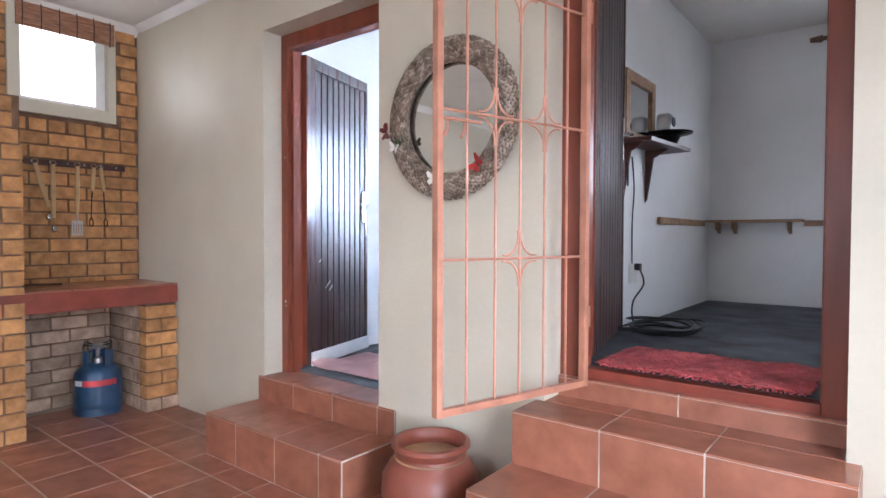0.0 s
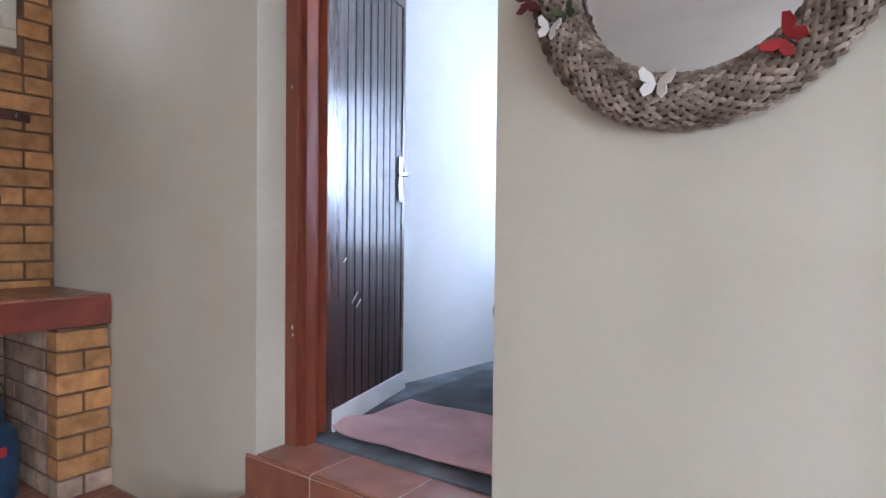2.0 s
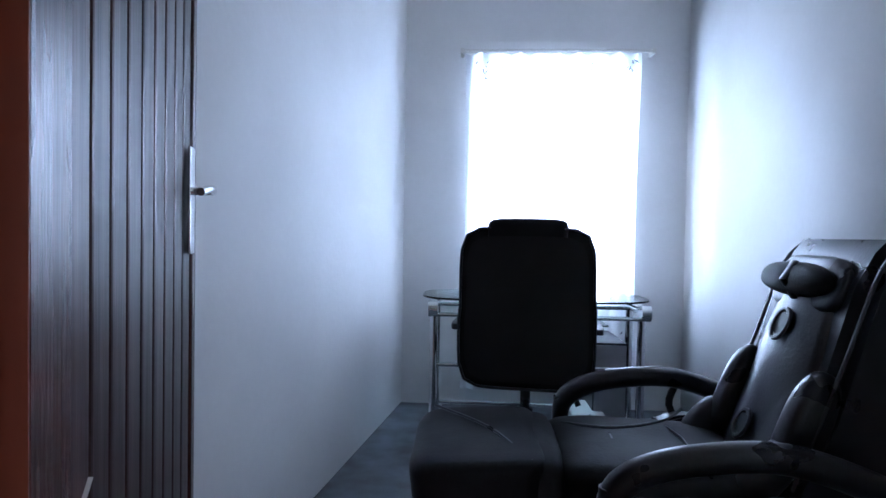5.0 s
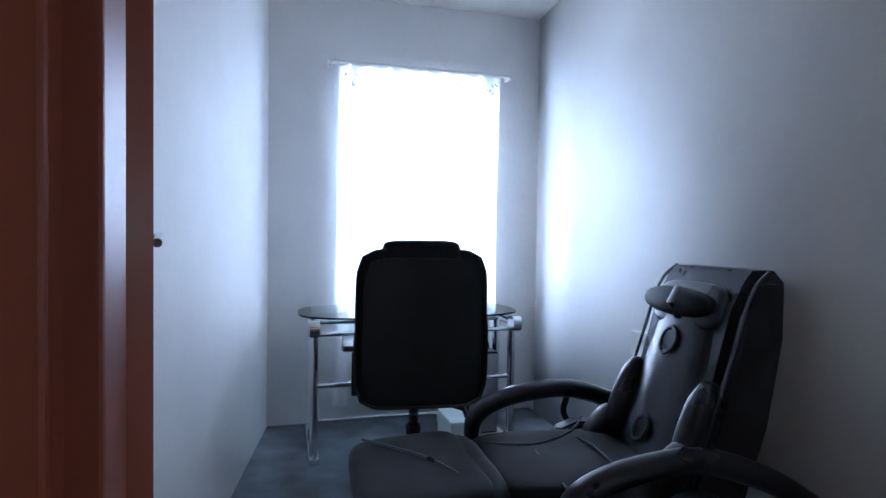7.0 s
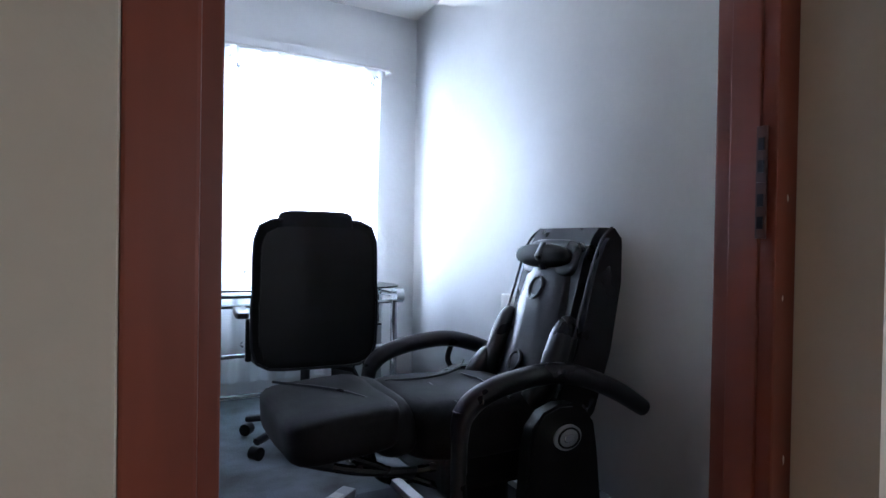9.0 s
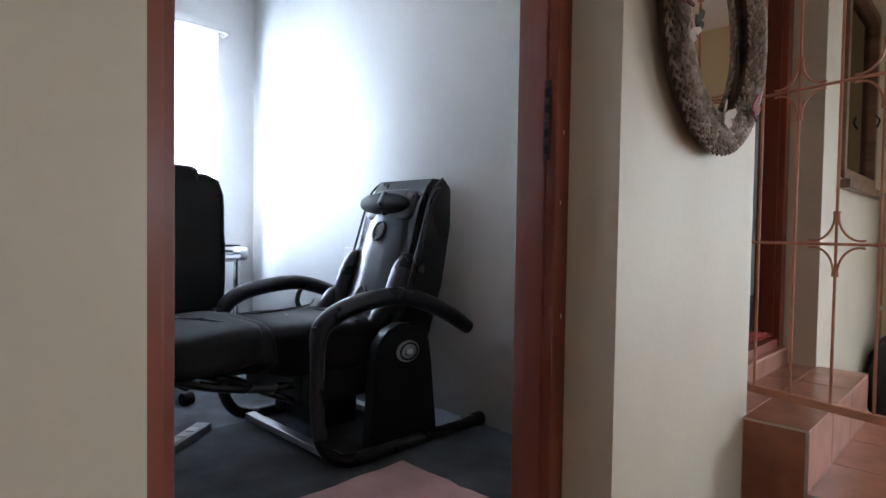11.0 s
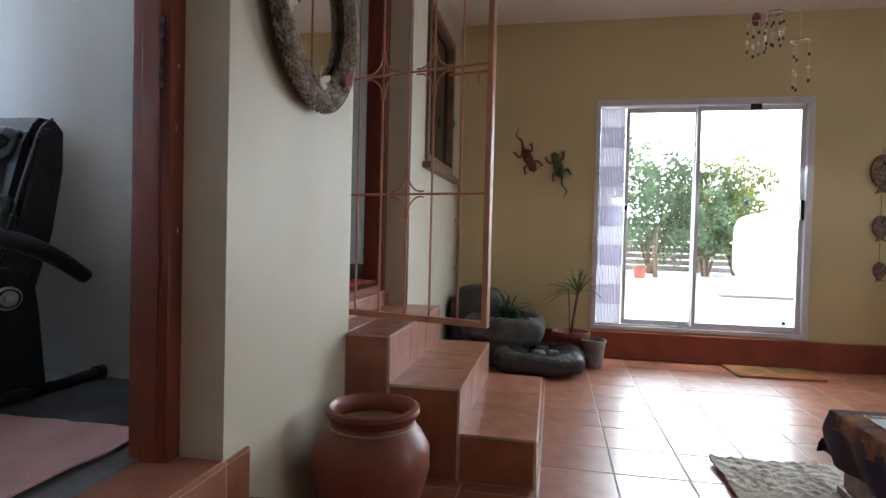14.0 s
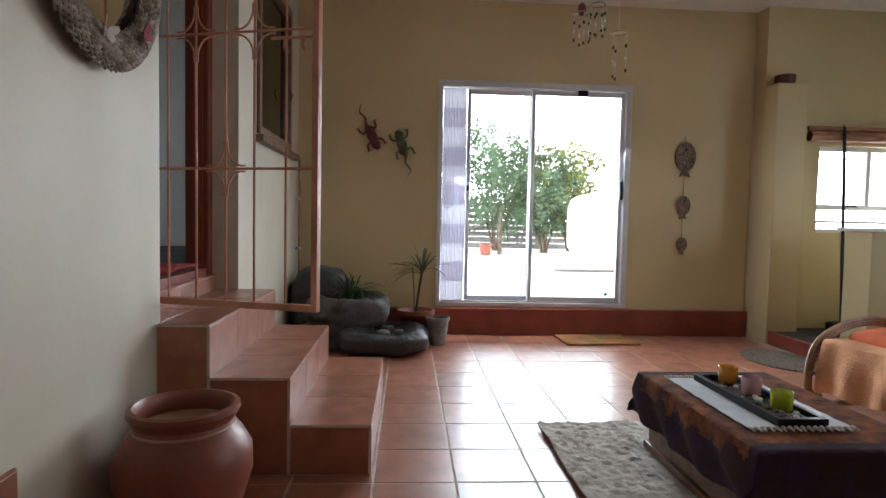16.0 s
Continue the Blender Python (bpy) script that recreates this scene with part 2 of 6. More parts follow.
MATGREEN = mat("orange_green_doormat", (0.38, 0.12, 0.04), 0.95, var=0.4, scale=9, fine=120, bump=0.9, stain=(0.07, 0.12, 0.03), dist=0.005)
OVALRUG = mat("speckled_grey_rug", (0.22, 0.19, 0.15), 0.95, var=0.35, scale=22, fine=120, bump=0.9, dist=0.005)


def thin_leaf(m, share):
    """Lets part of the daylight shine through the leaf."""
    n, l = m.node_tree.nodes, m.node_tree.links
    b = n["Principled BSDF"]
    tr, mix = n.new("ShaderNodeBsdfTranslucent"), n.new("ShaderNodeMixShader")
    l.new(b.inputs["Base Color"].links[0].from_socket, tr.inputs[0])
    mix.inputs[0].default_value = share
    l.new(b.outputs[0], mix.inputs[1])
    l.new(tr.outputs[0], mix.inputs[2])
    l.new(mix.outputs[0], n["Material Output"].inputs[0])


for leafy in (BUSH, YELLOWBUSH, LEAF, PALELEAF):
    thin_leaf(leafy, 0.45)

# ---- mesh helpers ----
def box(bm, x0, x1, y0, y1, z0, z1, bev=0.0):
    r = bmesh.ops.create_cube(bm, size=1.0)
    vs = r["verts"]
    for v in vs:
        v.co = Vector((x0 + (v.co.x + 0.5) * (x1 - x0), y0 + (v.co.y + 0.5) * (y1 - y0), z0 + (v.co.z + 0.5) * (z1 - z0)))
    if bev:
        es = list({e for v in vs for e in v.link_edges})
        bmesh.ops.bevel(bm, geom=es, offset=bev, segments=2, affect="EDGES", profile=0.6)
    return bm


def prism(bm, pts, z0, z1):
    lo, hi = [bm.verts.new((x, y, z0)) for x, y in pts], [bm.verts.new((x, y, z1)) for x, y in pts]
    n = len(pts)
    bm.faces.new(lo[::-1])
    bm.faces.new(hi)
    for i in range(n):
        bm.faces.new((lo[i], lo[(i + 1) % n], hi[(i + 1) % n], hi[i]))
    bmesh.ops.recalc_face_normals(bm, faces=bm.faces)
    return bm


def slab(bm, pts, axis, a, b, bev=0.0):
    """A flat outline pts pushed from a to b along an axis; the other two axes are in xyz order."""
    def at(p, q):
        return {"x": (q, p[0], p[1]), "y": (p[0], q, p[1]), "z": (p[0], p[1], q)}[axis]
    lo, hi = [bm.verts.new(at(p, a)) for p in pts], [bm.verts.new(at(p, b)) for p in pts]
    n = len(pts)
    fs = [bm.faces.new(lo), bm.faces.new(hi[::-1])]
    for i in range(n):
        fs.append(bm.faces.new((lo[i], hi[i], hi[(i + 1) % n], lo[(i + 1) % n])))
    bmesh.ops.recalc_face_normals(bm, faces=fs)
    if bev:
        es = [e for e in fs[0].edges] + [e for e in fs[1].edges]
        bmesh.ops.bevel(bm, geom=es, offset=bev, segments=2, affect="EDGES")
    return bm


def tube(bm, pts, r, seg=10, squash=1.0, closed=False, taper=None):
    pts = [Vector(p) for p in pts]
    n = len(pts)
    rings, ref = [], None
    for i, p in enumerate(pts):
        if closed:
            d = pts[(i + 1) % n] - pts[i - 1]
        else:
            d = pts[min(i + 1, n - 1)] - pts[max(i - 1, 0)]
        d.normalize()
        if ref is None:
            ref = Vector((0, 0, 1)) if abs(d.z) < 0.9 else Vector((1, 0, 0))
        side = d.cross(ref).normalized()
        up = side.cross(d).normalized()
        ref = up
        rr = r if taper is None else r * taper[i]
        rings.append([bm.verts.new(p + side * (rr * math.cos(2 * math.pi * k / seg)) + up * (rr * squash * math.sin(2 * math.pi * k / seg))) for k in range(seg)])
    for i in range(n if closed else n - 1):
        a, b = rings[i], rings[(i + 1) % n]
        for k in range(seg):
            bm.faces.new((a[k], a[(k + 1) % seg], b[(k + 1) % seg], b[k]))
    if not closed:
        bm.faces.new(rings[0][::-1])
        bm.faces.new(rings[-1])
    bmesh.ops.recalc_face_normals(bm, faces=bm.faces)
    return bm


def smooth_path(pts, steps=6):
    pts = [Vector(p) for p in pts]
    out = []
    for i in range(len(pts) - 1):
        p0, p1, p2, p3 = pts[max(i - 1, 0)], pts[i], pts[i + 1], pts[min(i + 2, len(pts) - 1)]
        for s in range(steps):
            t = s / steps
            out.append(0.5 * ((2 * p1) + (p2 - p0) * t + (2 * p0 - 5 * p1 + 4 * p2 - p3) * t * t + (3 * p1 - p0 - 3 * p2 + p3) * t ** 3))
    return out + [pts[-1]]


def lathe(bm, profile, seg=40, centre=(0, 0, 0), wobble=0.0):
    cx, cy, cz = centre
    rings = []
    for j, (r, z) in enumerate(profile):
        ring = []
        for k in range(seg):
            a = 2 * math.pi * k / seg
            rr = r * (1 + wobble * noise.noise(Vector((math.cos(a) * 1.5, math.sin(a) * 1.5, z * 4))))
            ring.append(bm.verts.new((cx + rr * math.cos(a), cy + rr * math.sin(a), cz + z)))
        rings.append(ring)
    for a, b in zip(rings, rings[1:]):
        for k in range(seg):
            bm.faces.new((a[k], a[(k + 1) % seg], b[(k + 1) % seg], b[k]))
    if profile[0][0] > 0.001:
        bm.faces.new(rings[0][::-1])
    if profile[-1][0] > 0.001:
        bm.faces.new(rings[-1])
    bmesh.ops.recalc_face_normals(bm, faces=bm.faces)
    return bm


def cushion(bm, m, sx, sy, sz, power=4.0, cuts=8, lump=0.0):
    """A padded block: a cube drawn towards a superellipsoid, at the pose m."""
    old = set(bm.verts)
    r = bmesh.ops.create_cube(bm, size=2.0)
    es = list({e for v in r["verts"] for e in v.link_edges})
    bmesh.ops.subdivide_edges(bm, edges=es, cuts=cuts, use_grid_fill=True)
    for v in [v for v in bm.verts if v not in old]:
        c = v.co
        k = (abs(c.x) ** power + abs(c.y) ** power + abs(c.z) ** power) ** (1 / power)
        c = c / k
        p = Vector((c.x * sx / 2, c.y * sy / 2, c.z * sz / 2))
        if lump:
            p += p.normalized() * lump * noise.noise(p * 7 + Vector((sx, sy, sz)))
        v.co = m @ p
    return bm


def sheet(bm, fn, nu, nv, thick=0.004):
    """A thin cloth: fn(u, v) gives the upper side; it has two sides and an edge."""
    def normal(u, v):
        e = 0.01
        a = Vector(fn(min(u + e, 1), v)) - Vector(fn(max(u - e, 0), v))
        b = Vector(fn(u, min(v + e, 1))) - Vector(fn(u, max(v - e, 0)))
        c = a.cross(b)
        return c.normalized() if c.length > 1e-9 else Vector((0, 0, 1))
    top = [[bm.verts.new(Vector(fn(i / nu, j / nv))) for j in range(nv + 1)] for i in range(nu + 1)]
    low = [[bm.verts.new(top[i][j].co - normal(i / nu, j / nv) * thick) for j in range(nv + 1)] for i in range(nu + 1)]
    for i in range(nu):
        for j in range(nv):
            bm.faces.new((top[i][j], top[i + 1][j], top[i + 1][j + 1], top[i][j + 1]))
            bm.faces.new((low[i][j], low[i][j + 1], low[i + 1][j + 1], low[i + 1][j]))
    for i in range(nu):
        bm.faces.new((top[i][0], low[i][0], low[i + 1][0], top[i + 1][0]))
        bm.faces.new((top[i + 1][nv], low[i + 1][nv], low[i][nv], top[i][nv]))
    for j in range(nv):
        bm.faces.new((top[0][j + 1], low[0][j + 1], low[0][j], top[0][j]))
        bm.faces.new((top[nu][j], low[nu][j], low[nu][j + 1], top[nu][j + 1]))
    return bm


def mesh_of(bm, name, material, smooth=None):
    me = bpy.data.meshes.new(name)
    bm.to_mesh(me)
    bm.free()
    me.materials.append(material)
    if smooth is not None:
        me.shade_smooth()
        me.set_sharp_from_angle(angle=radians(smooth))
        if len(me.polygons) < 900:
            mid = sorted(p.area for p in me.polygons)[len(me.polygons) // 2]
            for p in me.polygons:
                if max(abs(c) for c in p.normal) > 0.9999 and p.area > 6 * mid:
                    p.use_smooth = False
    return me


def part(name, bm, material, parent, label="", smooth=40):
    ob = new(name, mesh_of(bm, name, material, smooth))
    ob.parent = parent
    if label:
        ob["label"] = label
    return ob


def thing(name, place, label, category, group="", turn=0.0):
    ob = new(name)
    ob.matrix_basis = pose(*place, 0, 0, turn)
    ob.empty_display_size = 0.1
    return tagged(ob, label, category, group)


def solid(name, bm, material, label, category, kind="", group="", smooth=40):
    return tagged(new(name, mesh_of(bm, name, material, smooth)), label, category, group, kind)


def B():
    return bmesh.new()


def wall(name, axis, a, b, u0, u1, z0, z1, holes, material, label):
    """A wall from a to b across the axis 'x' or 'y', along u and z, with openings (u0, u1, z0, z1) right through it."""
    us = sorted({u0, u1, *[h[0] for h in holes], *[h[1] for h in holes]})
    zs = sorted({z0, z1, *[h[2] for h in holes], *[h[3] for h in holes]})
    us, zs = [u for u in us if u0 <= u <= u1], [z for z in zs if z0 <= z <= z1]
    def full(i, j):
        if not (0 <= i < len(us) - 1 and 0 <= j < len(zs) - 1):
            return False
        u, z = (us[i] + us[i + 1]) / 2, (zs[j] + zs[j + 1]) / 2
        return not any(h[0] < u < h[1] and h[2] < z < h[3] for h in holes)
    bm = B()
    def quad(*ps):
        bm.faces.new([bm.verts.new((d, u, z) if axis == "x" else (u, d, z)) for d, u, z in ps])
    for i in range(len(us) - 1):
        for j in range(len(zs) - 1):
            if not full(i, j):
                continue
            p, q, r, s = us[i], us[i + 1], zs[j], zs[j + 1]
            quad((a, p, r), (a, q, r), (a, q, s), (a, p, s))
            quad((b, p, r), (b, p, s), (b, q, s), (b, q, r))
            if not full(i - 1, j):
                quad((a, p, r), (a, p, s), (b, p, s), (b, p, r))
            if not full(i + 1, j):
                quad((a, q, r), (b, q, r), (b, q, s), (a, q, s))
            if not full(i, j - 1):
                quad((a, p, r), (b, p, r), (b, q, r), (a, q, r))
            if not full(i, j + 1):
                quad((a, p, s), (a, q, s), (b, q, s), (b, p, s))
    bmesh.ops.remove_doubles(bm, verts=bm.verts, dist=0.0005)
    bmesh.ops.recalc_face_normals(bm, faces=bm.faces)
    return solid(name, bm, material, label, "wall", "structure", smooth=30)


# ---- structure ----
H = 2.79          # ceiling of the sunroom
FL, FR = 0.385, 0.69   # floors of the study and of the store room
wall("wall_north", "y", 0.0, 0.22, -2.595, 3.6, 0.0, H, [(-0.957, 0.0, 0.37, 2.43), (0.92, 1.905, 0.55, 2.70), (2.27, 3.22, 1.46, 2.50)], PLASTER, "cream plastered wall with two stepped doorways and a window")
wall("wall_west", "x", -2.85, -2.605, -5.6, 0.22, 0.0, H, [(-0.80, -0.19, 2.09, 2.70)], MORTAR, "face brick wall bed with a small high window")
wall("wall_east", "x", 3.6, 3.82, -3.87, 0.22, 0.0, H, [(-2.80, -1.15, 0.235, 2.13)], YELLOW, "yellow plastered wall with a sliding patio door")
wall("wall_south", "y", -5.82, -5.6, -2.85, 3.82, 0.0, H, [(0.5, 1.3, 1.2, 1.9)], PLASTER, "cream plastered wall with a wide garden window")
wall("wall_kitchen", "x", 3.45, 3.82, -5.6, -3.88, 0.0, H, [(-5.37, -4.38, 0.92, 1.66)], YELLOW, "yellow plastered kitchen wall with a window")
solid("wall_west_plaster", box(box(B(), -2.604, -2.585, -5.599, -2.405, 0.0, H - 0.066), -2.604, -2.585, -2.404, -1.065, 2.022, H - 0.066), PLASTER, "cream plaster on the wall beyond the fireplace", "wall", "structure")
solid("ceiling_sunroom", box(B(), -2.85, 3.82, -5.82, 0.22, H, H + 0.1), CEILING, "white painted ceiling board of the sunroom", "ceiling", "structure")
solid("cornice_west", slab(B(), [(-2.60, H), (-2.53, H), (-2.56, H - 0.03), (-2.60, H - 0.065)], "y", -5.6, -0.001), WHITEPAINT, "white coved cornice above the brick wall", "cornice", "structure")
solid("cornice_north", slab(B(), [(0.0, H), (-0.05, H), (-0.03, H - 0.02), (0.0, H - 0.04)], "x", -2.53, -1.2), WHITEPAINT, "white coved cornice along the plastered wall", "cornice", "structure")
solid("floor", box(B(), -2.6, 3.58, -5.6, 0.0, -0.2, -0.0015), GROUT, "terracotta tiled sunroom floor with grout joints", "floor", "structure")
# study behind the first doorway
L0, L1 = (-1.235, 0.22), (-0.866, 3.06)
R0, R1 = (0.555, 0.22), (0.735, 3.06)
solid("wall_study_west", prism(B(), [L0, L1, (L1[0] - 0.15, L1[1]), (L0[0] - 0.15, L0[1])], FL - 0.1, H), WHITE_WALL, "white painted study wall", "wall", "structure")
solid("wall_study_east", prism(B(), [R0, (0.775, 0.22), (0.775, 3.06), R1], FL - 0.1, H), WHITE_WALL, "white painted wall between the two rooms", "wall", "structure")
wall("wall_back", "y", 3.06, 3.28, -1.2, 4.0, FL - 0.1, H, [(-0.47, 0.42, 1.05, 2.34), (2.05, 2.65, 1.6, 2.2)], WHITE_WALL, "white painted back wall with windows")
solid("floor_study", box(B(), -1.4, 0.7, 0.2, 3.1, 0.2, FL), CARPET, "grey blue needle-punch carpet of the study", "floor", "structure")
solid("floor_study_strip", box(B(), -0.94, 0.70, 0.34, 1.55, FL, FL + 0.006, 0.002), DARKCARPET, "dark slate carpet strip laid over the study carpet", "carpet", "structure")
solid("ceiling_rooms", box(B(), -1.4, 4.0, 0.22, 3.28, H, H + 0.1), CEILING, "white painted ceiling of the back rooms", "ceiling", "structure")
solid("floor_store", box(B(), 0.775, 4.0, 0.2, 3.1, 0.3, FR), DARKCARPET, "dark slate carpet of the store room", "floor", "structure")
solid("wall_store_east", box(B(), 3.85, 4.0, 0.22, 3.06, 0.3, H), WHITE_WALL, "white painted store room wall", "wall", "structure")
solid("wall_store_west", box(B(), 0.777, 0.787, 0.22, 3.06, FR, H), WHITE_WALL, "white painted store room wall", "wall", "structure")
# raised kitchen floor, stub wall and plinth
solid("floor_kitchen", box(B(), -2.6, 3.58, -5.6, -3.93, -0.15, 0.10), DARKROCK, "dark tiled raised kitchen floor", "floor", "structure")
solid("trim_kitchen_step", box(B(), -2.6, 3.27, -3.93, -3.885, -0.1, 0.104, 0.006), REDSILL, "red painted step edge of the kitchen floor", "step", "structure")
solid("wall_stub", box(B(), 3.28, 3.46, -4.14, -3.876, 0, 2.13, 0.012), YELLOW, "cream plastered stub wall with a flat top", "wall", "structure")
solid("trim_plinth", box(B(), 3.545, 3.6, -3.873, -0.01, 0, 0.222, 0.008), REDSILL, "red painted plinth below the sliding door", "plinth", "structure")
solid("trim_counter_wall", box(B(), 2.55, 2.80, -5.6, -4.13, 0.1, 0.945, 0.01), YELLOW, "cream plastered half wall of the kitchen counter", "half wall", "structure")
# outdoors
bm = B()
xs, ys = [-300, -2.85, 3.82, 4.0, 300], [-300, -5.82, 0.22, 3.28, 300]
grid = [[bm.verts.new((x, y, 0.2)) for y in ys] for x in xs]
for i in range(4):
    for j in range(4):
        if (i == 1 and j in (1, 2)) or (i == 2 and j == 2):
            continue
        bm.faces.new((grid[i][j], grid[i + 1][j], grid[i + 1][j + 1], grid[i][j + 1]))
solid("ground", bm, PAVING, "pale sunlit paving of the yard", "ground", "structure", smooth=None)
# Added wall: screens the small high window from the backdrop's glow.
solid("glow_screen_wall", box(B(), -4.9, -4.7, -8.0, 6.0, 0.0, 4.2, 0.02), PAVING, "pale wall added outside the small high window to cut the sky glow", "wall", "structure")


# ---- doorways, steps, doors ----
def door_frame(name, x0, x1, z0, z1, y0, y1, jl, jr, head, label):
    ob = thing(name, ((x0 + x1) / 2, y0, z0), label, "door frame")
    tagged(ob, kind="structure")
    cx = (x0 + x1) / 2
    for x, w, sgn in ((x0, jl, 1), (x1, jr, -1)):
        a, b = sorted((x - cx, x + sgn * w - cx))
        bm = box(B(), a, b, 0, y1 - y0, 0, z1 - z0, 0.004)
        lip = 0.022 if sgn > 0 else 0.006
        s0, s1 = sorted((x + sgn * (w - 0.004) - cx, x + sgn * (w + lip) - cx))
        box(bm, s0, s1, 0.026, (y1 - y0) * 0.72, 0, z1 - z0 - head, 0.003)
        part("jamb", bm, REDWOOD, ob)
    bm = box(B(), x0 + jl - cx, x1 - jr - cx, 0.002, y1 - y0, z1 - z0 - head, z1 - z0, 0.004)
    box(bm, x0 + jl - cx, x1 - jr - cx, 0.006, (y1 - y0) * 0.55, z1 - z0 - head - 0.012, z1 - z0 - head)
    part("head", bm, REDWOOD, ob)
    return ob


frame_l = door_frame("door_frame_study", -0.957, 0.0, 0.37, 2.43, 0.125, 0.235, 0.062, 0.056, 0.085, "red-brown painted wooden frame of the study door")
frame_r = door_frame("door_frame_store", 0.92, 1.905, 0.60, 2.70, 0.135, 0.25, 0.080, 0.075, 0.10, "red-brown painted wooden frame of the store room door")
FX = 0.4785 - 0.062  # inner face of the lock-side jamb, from the middle of the doorway
for z in (1.00, 1.09):
    plate = part("strike_plate", box(B(), FX - 0.0025, FX + 0.001, 0.012, 0.030, z - 0.045, z + 0.045, 0.001), DARKWOOD, frame_l, "dark steel lock plate in the jamb")
    for dz in (-0.02, 0.016):
        part("slot", box(B(), FX - 0.004, FX - 0.0022, 0.016, 0.026, z + dz - 0.010, z + dz + 0.010), BLACK, plate)
# paint chips on the jambs
for x, z, w, hgt in ((-0.437, 0.445, 0.005, 0.010), (-0.434, 0.418, 0.004, 0.007), (0.452, 1.02, 0.0022, 0.006), (0.456, 0.60, 0.002, 0.008), (0.444, 0.86, 0.0015, 0.005), (-0.445, 1.32, 0.003, 0.006)):
    part("paint_chip", slab(B(), [(x - w, z), (x - w * 0.3, z + hgt), (x + w, z + hgt * 0.3), (x + w * 0.2, z - hgt)], "y", -0.0008, 0.004), OFFWHITE, frame_l, "bare pale chip in the paint")


def lever_handle(parent, x, y, z, side):
    """A lever on a long plate, on the face at y that looks towards side."""
    plate = part("handle_plate", box(B(), x - 0.02, x + 0.02, min(y, y + side * 0.006), max(y, y + side * 0.006), z - 0.11, z + 0.11, 0.002), CHROME, parent, "chrome lever handle on a long plate")
    bm = tube(B(), [(x, y, z + 0.02), (x, y + side * 0.045, z + 0.02)], 0.009, 10)
    tube(bm, smooth_path([(x, y + side * 0.045, z + 0.02), (x - 0.05, y + side * 0.05, z + 0.022), (x - 0.11, y + side * 0.042, z + 0.012)], 4), 0.008, 10)
    part("lever", bm, CHROME, plate)


def boarded_door(name, hinge, free, z0, z1, label, handle_side):
    """A door of grooved boards between two stiles, hinged at one plan point and open towards another."""
    hx, hy = hinge
    w = math.hypot(free[0] - hx, free[1] - hy)
    ob = thing(name, (hx, hy, z0), label, "door", turn=math.degrees(math.atan2(free[1] - hy, free[0] - hx)))
    h = z1 - z0
    for a, b in ((0, 0.095), (w - 0.03, w)):
        part("stile", box(B(), a, b, -0.02, 0.02, 0, h, 0.003), DARKDOOR, ob)
    part("leaf_edge", box(B(), -0.003, 0.0, -0.02, 0.02, 0, h), REDWOOD, ob, "red-brown painted door edge")
    part("rail", box(B(), 0.095, w - 0.03, -0.02, 0.02, h - 0.07, h, 0.003), DARKDOOR, ob)
    n = 9
    pitch = (w - 0.125) / n
    for i in range(n):
        x = 0.095 + pitch * i
        bm = box(B(), x + 0.003, x + pitch - 0.003, -0.015, 0.015, 0, h - 0.07, 0.005)
        part("board", bm, BOARDWOOD, ob)
    part("core", box(B(), 0.09, w - 0.028, -0.009, 0.009, 0.002, h - 0.068), DARKDOOR, ob)
    for z in (0.18, h - 0.2):
        bm = tube(B(), [(-0.006, 0.022, z - 0.05), (-0.006, 0.022, z + 0.05)], 0.007, 8)
        box(bm, 0.0, 0.03, 0.0195, 0.0225, z - 0.05, z + 0.05)
        part("hinge", bm, STEEL, ob, "small paint-splashed butt hinge")
    lever_handle(ob, w - 0.06, 0.02 if handle_side > 0 else -0.02, 1.02, handle_side)
    return ob


leaf = boarded_door("study_door", (-0.884, 0.240), (-1.076, 0.945), 0.405, 2.33, "dark varnished boarded door standing open with scratches", -1)
part("draught_strip", box(B(), 0.04, 0.735, -0.032, -0.0205, -0.012, 0.075, 0.003), WHITELABEL, leaf, "pale worn draught strip along the foot of the door")
for x, z, ln, a in ((0.13, 0.64, 0.03, 40), (0.20, 0.47, 0.07, 40), (0.24, 0.45, 0.05, 38)):
    dx, dz = ln * math.cos(radians(a)), ln * math.sin(radians(a))
    part("scratch", slab(B(), [(x, z), (x + dx, z + dz), (x + dx + 0.0007, z + dz - 0.0007), (x + 0.0012, z - 0.0008)], "y", -0.0212, -0.0156), WHITEPAINT, leaf, "pale scratch in the varnish")
leaf_r = boarded_door("store_door", (0.990, 0.262), (0.822, 1.03), 0.715, 2.58, "dark brown boarded door standing open into the store room", -1)
bm = tube(B(), [(0.70, -0.03, 0.90), (0.70, -0.05, 0.885), (0.70, -0.045, 0.86)], 0.003, 6)
box(bm, 0.69, 0.71, -0.055, -0.047, 0.77, 0.87, 0.004)
part("keys", bm, BLACK, leaf_r, "bunch of keys hanging from the lock")


